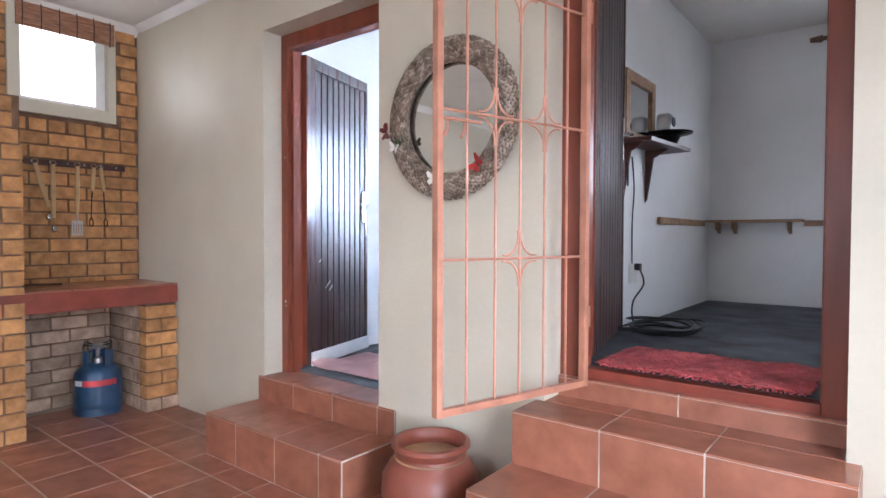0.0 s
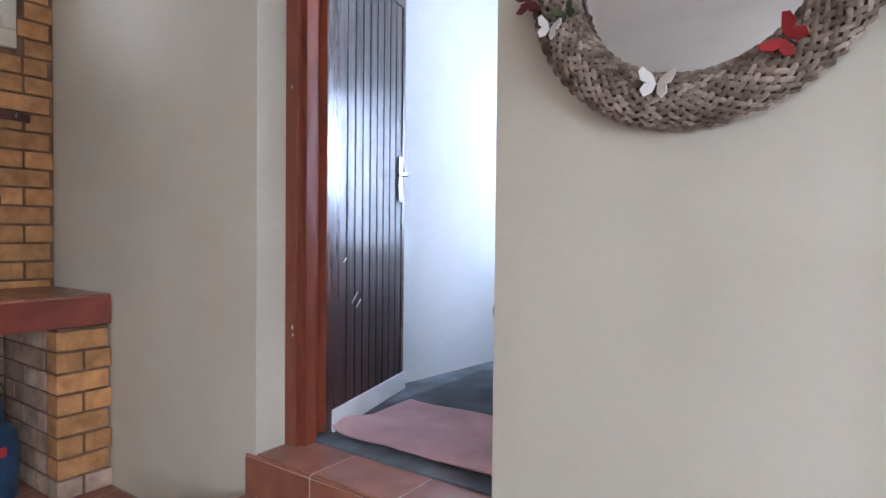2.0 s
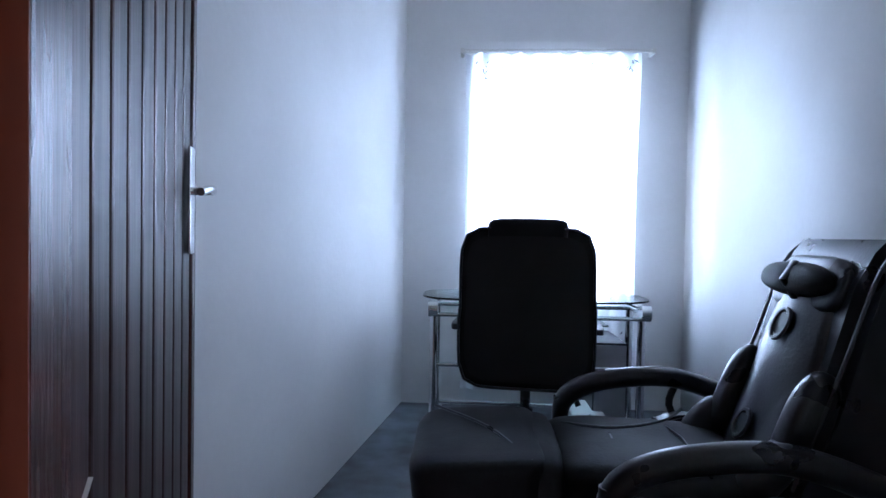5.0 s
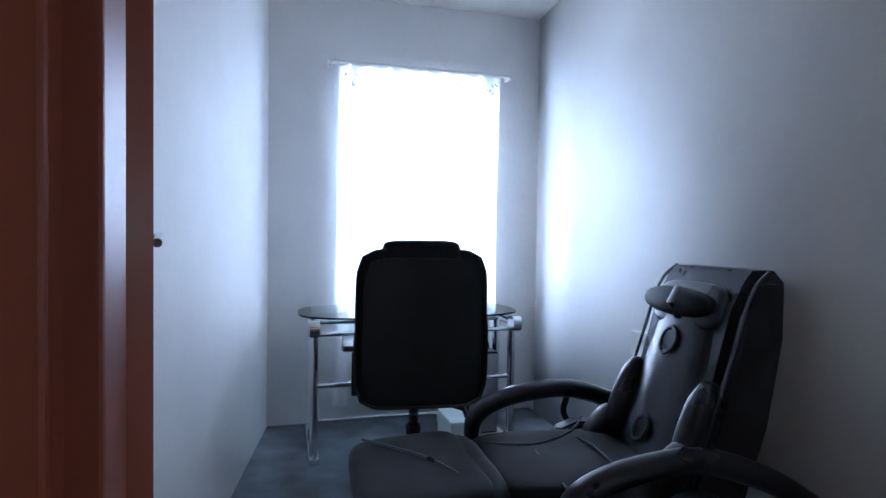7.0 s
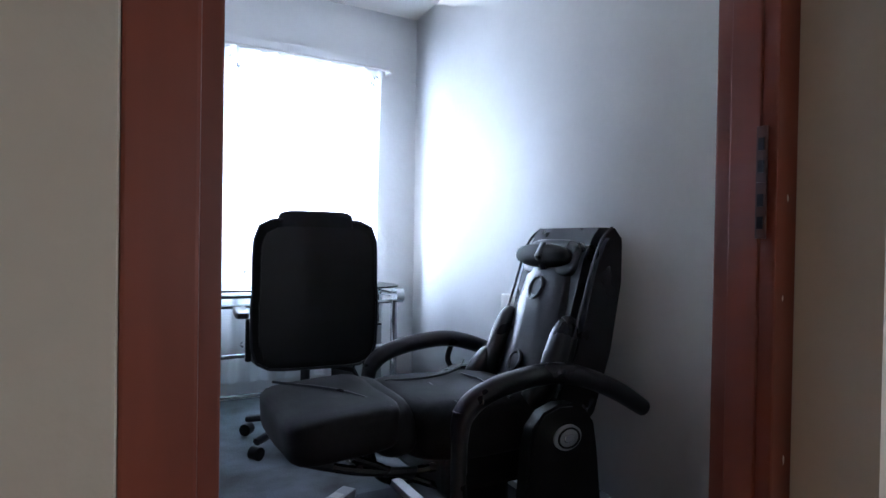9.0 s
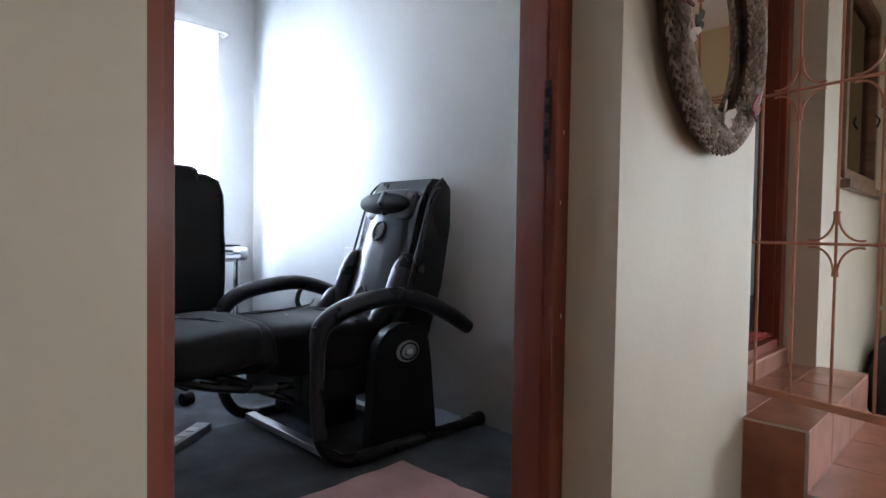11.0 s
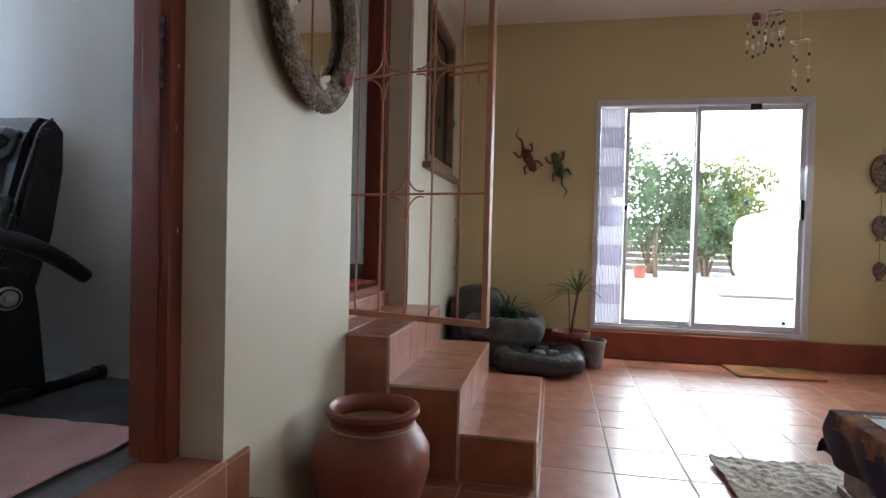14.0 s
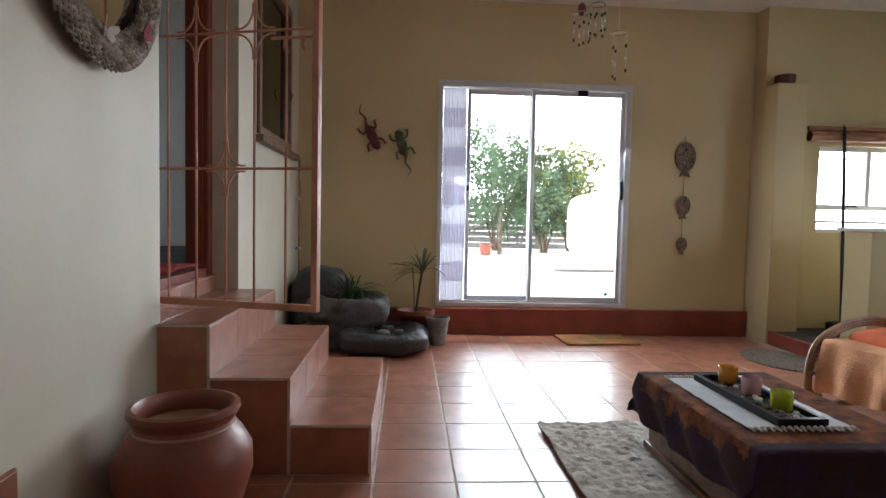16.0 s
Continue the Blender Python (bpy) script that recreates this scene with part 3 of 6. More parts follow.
def tiled_steps(name, label, cols):
    """cols: (x0, x1, y_front, y_back, z_top, z_bottom, joints): a block for each tread, clad in tiles."""
    ob = thing(name, (0, 0, 0), label, "steps")
    tagged(ob, kind="structure")
    for x0, x1, yf, yb, zt, zb, joints in cols:
        part("core", box(B(), x0 + 0.0015, x1 - 0.0015, yf + 0.0015, yb, zb, zt - 0.0015), EDGE_GROUT, ob, "pale grout between the step tiles")
        xs = [x0, *joints, x1]
        for a, b in zip(xs, xs[1:]):
            g = 0.0026
            part("tile", box(B(), a + g, b - g, yf + 0.001, yb - 0.002, zt - 0.008, zt, 0.002), TILE, ob)
            part("tile", box(B(), a + g, b - g, yf, yf + 0.0085, zb + 0.003, zt - 0.0092, 0.002), TILE, ob)
        for x, s in ((x0, 1), (x1, -1)):
            a, b = sorted((x, x + s * 0.0085))
            part("tile", box(B(), a, b, yf + 0.0095, yb - 0.003, zb + 0.003, zt - 0.0092, 0.002), TILE, ob)
    return ob


tiled_steps("study_steps", "terracotta tiled steps up to the study door", [
    (-0.998, 0.122, -0.355, -0.012, 0.232, 0.0, (-0.70, -0.362, -0.033)),
    (-1.005, 0.118, -0.012, 0.0, 0.374, 0.0, (-0.67, -0.335, 0.0)),
    (-0.955, -0.002, -0.003, 0.235, 0.378, 0.20, (-0.67, -0.335)),
])
tiled_steps("store_steps", "terracotta tiled steps up to the store room door", [
    (0.885, 1.945, -0.785, -0.482, 0.192, 0.0, (1.23, 1.565)),
    (0.885, 1.945, -0.482, -0.19, 0.37, 0.0, (1.23, 1.565)),
    (0.885, 1.945, -0.19, 0.0, 0.567, 0.0, (1.23, 1.565)),
    (0.922, 1.903, -0.003, 0.115, 0.569, 0.4, (1.23, 1.565)),
    (0.922, 1.903, 0.112, 0.24, 0.65, 0.4, (1.40,)),
])
solid("door_sill_store", box(B(), 1.004, 1.828, 0.14, 0.26, 0.6, 0.688, 0.004), REDSILL, "red painted threshold of the store room", "threshold", "structure")


# ---- brick corner ----
def brick_block(mesh_cache, sx, sy, sz):
    key = (round(sx, 3), round(sy, 3), round(sz, 3))
    if key not in mesh_cache:
        mesh_cache[key] = mesh_of(box(B(), -sx / 2, sx / 2, -sy / 2, sy / 2, -sz / 2, sz / 2, 0.004), "brick", BRICK, 30)
    return mesh_cache[key]


def lay(parent, me, x, y, z, smoked=False, tilt=0.0):
    ob = new("brick", me)
    ob.parent = parent
    ob.matrix_basis = pose(x, y, z, tilt, 0, 0)
    if smoked:
        ob.material_slots[0].link = "OBJECT"
        ob.material_slots[0].material = SMOKED
    return ob


BL, BH, BW, JT = 0.222, 0.080, 0.10, 0.0115
cache = {}
rng = random.Random(4)
west = bpy.data.objects["wall_west"]
# courses on the west wall face, between the chimney breast and the plastered wall
for c in range(32):
    z = 0.045 + c * (BH + JT)
    if z > H - 0.05:
        break
    y, first = -1.06, True
    y -= 0.116 * (c % 2)
    while y < 0:
        a, b = max(y, -1.06), min(y + BL, -0.004)
        if b - a > 0.03:
            in_window = 2.03 < z < 2.745 and b > -0.83 and a < -0.155
            spans = [(a, b)]
            if in_window:
                spans = [(p, q) for p, q in ((a, min(b, -0.83)), (max(a, -0.155), b)) if q - p > 0.03]
            if c == 21 and not in_window:
                spans = [(p, p + 0.101) for p in (a, a + 0.112) if p + 0.08 < b]
            for p, q in spans:
                lay(west, brick_block(cache, 0.02, q - p, BH), -2.605 + rng.uniform(0.006, 0.011), (p + q) / 2, z, smoked=z < 0.86, tilt=rng.uniform(-0.4, 0.4))
        y += BL + JT

braai = thing("braai_fireplace", (-1.985, -1.4, 0), "yellow face brick braai fireplace with a side bench pier", "fireplace")
part("core", box(B(), -0.60, -0.012, -1.0, 0.473, 0, 2.02), MORTAR, braai, "dark mortar joints")
part("pier_core", box(B(), -0.60, -0.012, 1.18, 1.385, 0, 0.74), MORTAR, braai, "dark mortar joints")
for c in range(22):
    z = 0.045 + c * (BH + JT)
    step = -0.05 if c > 19 else (-0.02 if c > 18 else 0.0)
    y = 0.485 + step
    k = c % 2
    while y > -0.75:
        w = BL if (k or y < 0.4 + step) else 0.101
        k = 1
        lay(braai, brick_block(cache, 0.10, w, BH), -0.05 + rng.uniform(-0.003, 0.003), y - w / 2, z, tilt=rng.uniform(-0.4, 0.4))
        y -= w + JT
for c in range(8):
    z = 0.045 + c * (BH + JT)
    widths = (0.101, 0.111) if c % 2 == 0 else (BL - 0.01,)
    y = 1.172
    for w in widths:
        lay(braai, brick_block(cache, 0.10, w, BH), -0.05 + rng.uniform(-0.002, 0.002), y + w / 2, z, smoked=(c == 0))
        y += w + JT
    x = -0.115
    for w in ((BL, BL) if c % 2 else (0.101, BL, 0.101)):
        lay(braai, brick_block(cache, w, 0.05, BH), x - w / 2, 1.172 + 0.025, z, smoked=True)
        x -= w + JT
bench = thing("braai_bench", (-1.985, -0.46, 0.75), "terracotta tiled bench top with a red painted edge", "bench top")
part("slab", box(B(), -0.61, 0.0, -1.2, 0.455, -0.006, 0.118, 0.006), REDSILL, bench, "red painted concrete edge")
for i in range(2):
    for j in range(5):
        a = -1.2 + j * 0.332
        part("tile", box(B(), -0.30 - 0.30 * i, -0.006 - 0.30 * i, a, min(a + 0.327, 0.454), 0.112, 0.128, 0.002), TILE, bench)
stick = solid("roasting_paddle", tube(B(), smooth_path([(-2.50, -0.95, 0.885), (-2.42, -0.75, 0.888), (-2.36, -0.60, 0.887)], 5), 0.018, 8, squash=0.45), DARKWOOD, "flat dark wooden paddle lying on the bench", "paddle")

win = thing("window_1", (-2.60, -0.495, 2.39), "small white awning window in a cream plastered surround", "window")
tagged(win, kind="structure")
bm = B()
for a, b, c, d in ((-0.335, 0.335, -0.35, -0.262), (-0.335, -0.268, -0.262, 0.35), (0.278, 0.335, -0.262, 0.35), (-0.268, 0.278, 0.30, 0.35)):
    box(bm, -0.10, 0.022, a, b, c, d, 0.004)
part("window_surround", bm, PLASTER, win)
bm = B()
for a, b, c, d in ((-0.268, 0.278, -0.262, -0.235), (-0.268, -0.245, -0.235, 0.30), (0.215, 0.278, -0.235, 0.30), (-0.245, 0.215, 0.27, 0.30)):
    box(bm, -0.07, -0.03, a, b, c, d, 0.003)
part("window_frame", bm, WHITEPAINT, win)
part("pane", box(B(), -0.052, -0.048, -0.245, 0.215, -0.235, 0.27), CLEAR, win).visible_shadow = False
part("stay", tube(B(), smooth_path([(-0.02, -0.05, -0.225), (-0.01, 0.0, -0.215), (-0.012, 0.10, -0.228)], 4), 0.006, 8), STEEL, win, "small metal window stay")
blind = thing("bamboo_blind", (-2.565, -0.48, 2.60), "rolled brown bamboo blind hanging above the window", "blind")
for i in range(12):
    z = 0.005 + i * 0.0145
    part("slat", box(B(), -0.006 - 0.004 * (i % 2), 0.008, -0.305, 0.305, z, z + 0.0135, 0.003), BAMBOO, blind)
for i in range(6):
    y = -0.27 + i * 0.108
    part("cord", tube(B(), smooth_path([(0.012, y, -0.01), (0.013, y + 0.004, 0.09), (0.012, y, 0.185)], 3), 0.004, 6), DARKWOOD, blind)
bm = box(B(), -0.03, 0.0, -0.315, 0.315, 0.175, 0.19)
part("head_batten", bm, BAMBOO, blind)

rack = thing("utensil_rack", (-2.585, -0.43, 1.71), "dark wooden rail with hanging braai utensils on brick", "rack")
part("rail", box(B(), 0.0, 0.022, -0.325, 0.32, -0.02, 0.02, 0.003), DARKWOOD, rack)
for i in range(6):
    y = -0.28 + i * 0.107
    part("hook", tube(B(), smooth_path([(0.02, y, 0.005), (0.04, y, -0.005), (0.042, y, 0.012)], 4), 0.003, 6), STEEL, rack)


def utensil(name, y, lean, length, label, head):
    ob = thing(name, (-2.548, y, 1.70), label, "utensil", "braai utensils")
    e = (0.0, lean, -length)
    part("handle", tube(B(), [(0, 0, 0.0), (0, lean * 0.5, -length * 0.5), e], 0.0155, 8, squash=0.7, taper=[0.8, 1.1, 0.8]), PALEWOOD, ob, "pale wooden handle")
    part("ring", tube(B(), [(0.0, 0.018 * math.sin(a), 0.008 + 0.018 * math.cos(a)) for a in np.linspace(0, 6.0, 14)], 0.003, 6), CANE, ob, "cord loop")
    if head == "spatula":
        bm = tube(B(), [e, (0, lean, -length - 0.07)], 0.005, 6)
        for k in range(5):
            box(bm, -0.002, 0.002, lean - 0.035 + k * 0.0155, lean - 0.026 + k * 0.0155, -length - 0.15, -length - 0.07)
        box(bm, -0.002, 0.002, lean - 0.036, lean + 0.037, -length - 0.075, -length - 0.055, 0.001)
        box(bm, -0.002, 0.002, lean - 0.036, lean + 0.037, -length - 0.16, -length - 0.145, 0.001)
        part("blade", bm, STEEL, ob, "slotted steel blade")
    elif head == "ladle":
        bm = tube(B(), [e, (0, lean, -length - 0.06)], 0.005, 6)
        cushion(bm, Matrix.Translation((0.01, lean, -length - 0.075)), 0.03, 0.04, 0.05, 2, 4)
        part("head", bm, CHROME, ob, "small steel head")
    else:
        bm = tube(B(), [e, (0, lean * 1.6, -length - 0.20)], 0.004, 6)
        tube(bm, [(0, lean * 1.6 + 0.012 * math.cos(a), -length - 0.225 + 0.028 * math.sin(a)) for a in np.linspace(0, 6.2, 12)], 0.004, 6)
        part("prong", bm, BLACKMETAL, ob, "thin dark steel shaft")
    return ob


utensil("basting_fork", -0.69, 0.075, 0.29, "long basting fork with a wooden handle on a rail", "ladle")
utensil("ladle", -0.585, 0.0, 0.37, "steel ladle with a pale wooden handle", "ladle")
utensil("slotted_spatula", -0.435, -0.005, 0.33, "slotted steel spatula with a wooden handle", "spatula")
utensil("meat_hook", -0.33, -0.012, 0.17, "thin steel meat hook with a wooden handle", "prong")
utensil("skewer_tongs", -0.285, 0.02, 0.17, "thin steel skewer with a wooden handle", "prong")

gas = thing("gas_bottle", (-2.30, -0.41, 0), "blue steel gas bottle with a cooker top under the bench", "gas bottle")
part("body", lathe(B(), [(0.0, 0.03), (0.125, 0.03), (0.143, 0.05), (0.146, 0.09), (0.146, 0.235), (0.136, 0.285), (0.098, 0.322), (0.05, 0.335), (0.0, 0.336)], 36), BLUEGAS, gas)
bm = lathe(B(), [(0.133, 0.0), (0.143, 0.0), (0.143, 0.07), (0.133, 0.07)], 32)
part("foot_ring", bm, BLUEGAS, gas)
for k in range(3):
    a = 2.1 * k + 0.6
    part("guard", slab(B(), [(0.085 * math.cos(a + d) , 0.085 * math.sin(a + d)) for d in (-0.5, -0.17, 0.17, 0.5)] + [(0.092 * math.cos(a + d), 0.092 * math.sin(a + d)) for d in (0.5, 0.17, -0.17, -0.5)], "z", 0.30, 0.43), BLUEGAS, gas)
part("valve", lathe(B(), [(0.03, 0.33), (0.03, 0.37), (0.015, 0.38), (0.015, 0.43), (0.05, 0.44), (0.055, 0.46), (0.0, 0.47)], 16), STEEL, gas, "brass and steel valve with a burner")
bm = B()
for k in range(4):
    a = k * math.pi / 2 + 0.4
    tube(bm, [(0.0, 0.0, 0.45), (0.11 * math.cos(a), 0.11 * math.sin(a), 0.475), (0.12 * math.cos(a), 0.12 * math.sin(a), 0.45)], 0.005, 6)
part("pot_stand", bm, BLACKMETAL, gas)
bm = B()
for k in range(14):
    a0, a1 = -0.95 + k * 0.095, -0.95 + (k + 1) * 0.095
    slab(bm, [(0.159 * math.cos(a0), 0.159 * math.sin(a0)), (0.159 * math.cos(a1), 0.159 * math.sin(a1)), (0.157 * math.cos(a1), 0.157 * math.sin(a1)), (0.157 * math.cos(a0), 0.157 * math.sin(a0))], "z", 0.205, 0.245)
part("label", bm, REDLABEL, gas, "red paper label")
bm = B()
for k in range(4):
    a0, a1 = -1.35 + k * 0.095, -1.35 + (k + 1) * 0.095 - 0.02
    slab(bm, [(0.159 * math.cos(a0), 0.159 * math.sin(a0)), (0.159 * math.cos(a1), 0.159 * math.sin(a1)), (0.157 * math.cos(a1), 0.157 * math.sin(a1)), (0.157 * math.cos(a0), 0.157 * math.sin(a0))], "z", 0.21, 0.245)
part("marking", bm, WHITELABEL, gas, "white marking")


# ---- mirror with woven frame ----
mirror = thing("round_mirror", (0.470, -0.002, 1.733), "round mirror in a wide woven rush frame", "mirror")
RO, RI = 0.352, 0.243
bm = B()
rings = []
for i in range(64):
    a = 2 * math.pi * i / 64
    ring = []
    for k in range(10):
        t = 2 * math.pi * k / 10
        r = (RO + RI) / 2 + (RO - RI) / 2 * 0.96 * math.cos(t)
        ring.append(bm.verts.new((r * math.cos(a), -0.030 + 0.026 * math.sin(t), r * math.sin(a))))
    rings.append(ring)
for i in range(64):
    p, q = rings[i], rings[(i + 1) % 64]
    for k in range(10):
        bm.faces.new((p[k], p[(k + 1) % 10], q[(k + 1) % 10], q[k]))
bmesh.ops.recalc_face_normals(bm, faces=bm.faces)
part("frame_core", bm, WEAVE_DARK, mirror, "dark bound rush core")


def strands(rows, per_row, pick):
    """Plaited strands laid round the ring in slanting rows; pick takes one of the two mixed shades."""
    rg = random.Random(3)
    verts, faces = [], []
    for row in range(rows):
        t = math.pi * (1.04 + 0.92 * (row + 0.5) / rows)
        for i in range(per_row):
            shade = rg.random() < 0.42
            a = 2 * math.pi * (i + 0.5 * (row % 2) + rg.uniform(-0.1, 0.1)) / per_row
            slant = (0.42 if row % 2 else -0.42) + rg.uniform(-0.08, 0.08)
            half, wide = 0.0185 + rg.uniform(-0.003, 0.003), 0.0050
            if shade != pick:
                continue
            base = len(verts)
            for u, v, lift in ((-1, 0, -0.002), (-0.4, 1, 0.001), (0.5, 0.9, 0.002), (1, 0, -0.001), (0.5, -0.9, 0.002), (-0.4, -1, 0.001), (-0.35, 0, 0.006), (0.45, 0, 0.007)):
                du, dv = u * half, v * wide
                along, across = du * math.cos(slant) - dv * math.sin(slant), du * math.sin(slant) + dv * math.cos(slant)
                tt = t + across / 0.042
                rr = (RO + RI) / 2 + ((RO - RI) / 2 + lift) * math.cos(tt)
                aa = a + along / rr
                verts.append((rr * math.cos(aa), -0.030 + (0.029 + lift) * math.sin(tt), rr * math.sin(aa)))
            faces += [tuple(base + k for k in f) for f in ((0, 1, 6), (1, 2, 7, 6), (2, 3, 7), (3, 4, 7), (4, 5, 6, 7), (5, 0, 6))]
    me = bpy.data.meshes.new("strands")
    me.from_pydata(verts, [], faces)
    bm2 = B()
    bm2.from_mesh(me)
    bmesh.ops.recalc_face_normals(bm2, faces=bm2.faces)
    return bm2


tagged(part("woven_cover", strands(16, 70, False), WEAVE, mirror, "grey-brown plaited rush strands", smooth=80), kind="stuff")
tagged(part("pale_weave", strands(16, 70, True), WEAVE_LIGHT, mirror, "pale plaited rush strands", smooth=80), kind="stuff")
part("mirror_glass", lathe(B(), [(0.0, 0.0), (0.25, 0.0), (0.25, 0.004), (0.0, 0.004)], 64), MIRROR, mirror, "clear silvered glass").matrix_basis = pose(0, -0.012, 0, 90, 0, 0)


def butterfly(name, x, z, size, turn, material, label, y=-0.070):
    ob = thing(name, (x, y, z), label, "ornament", "butterflies on the mirror")
    ob.matrix_basis = pose(x, y, z, 0, turn, 0)
    for s in (-1, 1):
        bm = B()
        for pts in ([(0, 0.0), (0.3, 0.45), (0.85, 0.75), (1.0, 0.5), (0.8, 0.1), (0.2, -0.05)], [(0.05, 0.0), (0.6, 0.0), (0.75, -0.35), (0.5, -0.65), (0.15, -0.4)]):
            slab(bm, [(s * p * size, q * size) for p, q in pts], "y", -0.0015, 0.0015)
        bmesh.ops.rotate(bm, verts=bm.verts, cent=(0, 0, 0), matrix=Matrix.Rotation(radians(-28 * s), 3, "Z"))
        part("wing", bm, material, ob)
    part("body", tube(B(), [(0, 0, -0.45 * size), (0, 0, 0), (0, 0, 0.4 * size)], 0.06 * size, 8, taper=[0.5, 1, 0.6]), WEAVE_DARK, ob)


butterfly("butterfly", 0.412, 1.468, 0.042, 12, OFFWHITE, "white feather butterfly on a woven mirror frame")
butterfly("butterfly", 0.640, 1.518, 0.044, -55, RED, "red feather butterfly on a woven mirror frame")
butterfly("butterfly", 0.118, 1.70, 0.045, 75, MAROON, "brown feather butterfly on a woven mirror frame")
butterfly("butterfly", 0.175, 1.625, 0.034, 20, OFFWHITE, "white feather butterfly on a woven mirror frame")
butterfly("butterfly", 0.215, 1.655, 0.030, -30, GREEN, "green feather butterfly on a woven mirror frame")

# ---- security gate ----
GH, GF = Vector((1.040, 0.115, 0)), Vector((0.836, -0.590, 0))
gate_len = (GF - GH).length
gate = thing("security_gate", (GH.x, GH.y, 0.0), "salmon painted steel security gate standing open", "gate", turn=math.degrees(math.atan2(GF.y - GH.y, GF.x - GH.x)))
GZ0, GZ1 = 0.625, 2.60
for x in (0.0, gate_len - 0.024):
    part("stile", box(B(), x, x + 0.024, -0.016, 0.016, GZ0, GZ1, 0.004), GATE, gate)
for z in (GZ0, GZ1 - 0.025):
    part("rail", box(B(), 0.024, gate_len - 0.024, -0.014, 0.014, z, z + 0.025, 0.003), GATE, gate)
bars = [0.159, 0.322, 0.491, 0.650, 0.822]
for fr in bars:
    x = fr * gate_len
    part("bar", tube(B(), [(x, 0, GZ0 + 0.025), (x, 0, GZ1 - 0.025)], 0.0047, 8), GATE, gate)
for z in (1.141, 1.635, 2.085):
    part("cross_bar", tube(B(), [(0.024, 0, z), (gate_len - 0.024, 0, z)], 0.005, 8), GATE, gate)
part("latch_bar", tube(B(), [(bars[4] * gate_len - 0.06, 0, 1.606), (gate_len - 0.02, 0, 1.606)], 0.006, 8), GATE, gate)
for x in (bars[4] * gate_len, bars[4] * gate_len + 0.07):
    part("latch_lug", tube(B(), [(x, -0.012, 1.606), (x, -0.016, 1.572), (x + 0.012, -0.018, 1.55)], 0.006, 8), GATE, gate)
for fr, z in ((bars[2], 1.141), (bars[1], 1.635), (bars[3], 1.635), (bars[2], 2.085)):
    x = fr * gate_len
    for sx in (-1, 1):
        for sz in (-1, 1):
            pts = []
            for i in range(9):
                a = radians(-12 + i * 114 / 8)
                pts.append((x + sx * (0.068 - 0.062 * math.cos(a)), 0.0, z + sz * (0.085 - 0.075 * math.sin(a))))
            part("scroll", tube(B(), pts, 0.0037, 6), GATE, gate)
for z in (0.9, 2.1):
    part("hinge", tube(B(), [(-0.012, 0.0, z - 0.04), (-0.012, 0.0, z + 0.04)], 0.011, 8), GATE, gate)

# ---- clay pot ----
pot = thing("clay_pot", (0.53, -0.235, 0.0), "large glazed red clay pot between the steps", "pot")
part("vessel", lathe(B(), [(0.0000, 0.0), (0.1196, 0.0), (0.1380, 0.015), (0.1748, 0.09), (0.2006, 0.18), (0.1978, 0.25), (0.1702, 0.30), (0.1454, 0.325), (0.1426, 0.342), (0.1546, 0.362), (0.1619, 0.372), (0.1601, 0.388), (0.1454, 0.392), (0.1343, 0.378), (0.1334, 0.33), (0.1564, 0.29), (0.1748, 0.2), (0.0000, 0.16)], 56, wobble=0.01), CLAY, pot)
part("neck_line", lathe(B(), [(0.147, 0.322), (0.1505, 0.326), (0.147, 0.330)], 56), CANE, pot, "pale scored line round the neck")
# Dark disc across the neck, painted as the shade inside the pot.
part("inner_shade", lathe(B(), [(0.0, 0.305), (0.150, 0.305)], 40), DARKROCK, pot, "dark disc painted as the shade inside the pot")


# ---- rugs in the back rooms ----
def rug_sheet(x0, x1, y0, y1, z, wave, seed, skew=0.0, curl=0.0, nu=36, nv=20, shag=0.0):
    def fn(u, v):
        x, y = x0 + (x1 - x0) * u + skew * (v - 0.5), y0 + (y1 - y0) * v
        x += 0.012 * noise.noise(Vector((u * 3, v * 9, seed)))
        y += 0.012 * noise.noise(Vector((u * 9, v * 3, seed + 5)))
        zz = z + wave * (0.5 + noise.noise(Vector((u * 4, v * 3, seed + 9))))
        if curl:
            zz += curl * max(0.0, 1 - u / 0.10) ** 2 * max(0.0, 1 - v / 0.5)
        if shag:
            zz += shag * noise.noise(Vector((u * 60, v * 36, seed)))
        return (x, y, zz)
    return sheet(B(), fn, nu, nv, 0.006)


def fringe(parent, x0, x1, y, z, n, length, material, axis="x", direction=-1):
    rg = random.Random(n)
    bm = B()
    for i in range(n):
        a = x0 + (x1 - x0) * (i + rg.random() * 0.7) / n
        d = direction * length * rg.uniform(0.6, 1.15)
        side = rg.uniform(-0.012, 0.012)
        p = [(a, y, z), (a + side * 0.5, y + d * 0.5, z + 0.003), (a + side, y + d, z - 0.001)]
        if axis == "y":
            p = [(q[1] - y + y, q[0], q[2]) for q in p]
        tube(bm, p, 0.0035, 5)
    part("fringe", bm, material, parent)


pink = thing("cotton_rug", (0, 0, 0), "faded pink cotton rug just inside the study door", "rug")
part("weave", rug_sheet(-0.885, 0.10, 0.285, 0.80, FL + 0.014, 0.008, 2.0, curl=0.035), PINKRUG, pink)
crimson = thing("shaggy_rug", (0, 0, 0), "crimson shaggy rag rug in the store doorway", "rug")
part("rug_body", rug_sheet(1.075, 1.800, 0.165, 0.60, FR + 0.018, 0.012, 7.0, shag=0.012, nu=70, nv=44), REDRUG, crimson)
fringe(crimson, 0.19, 0.58, 1.08, FR + 0.016, 46, 0.03, REDRUG, "y", -1)
fringe(crimson, 1.09, 1.79, 0.170, FR + 0.016, 60, 0.02, REDRUG)

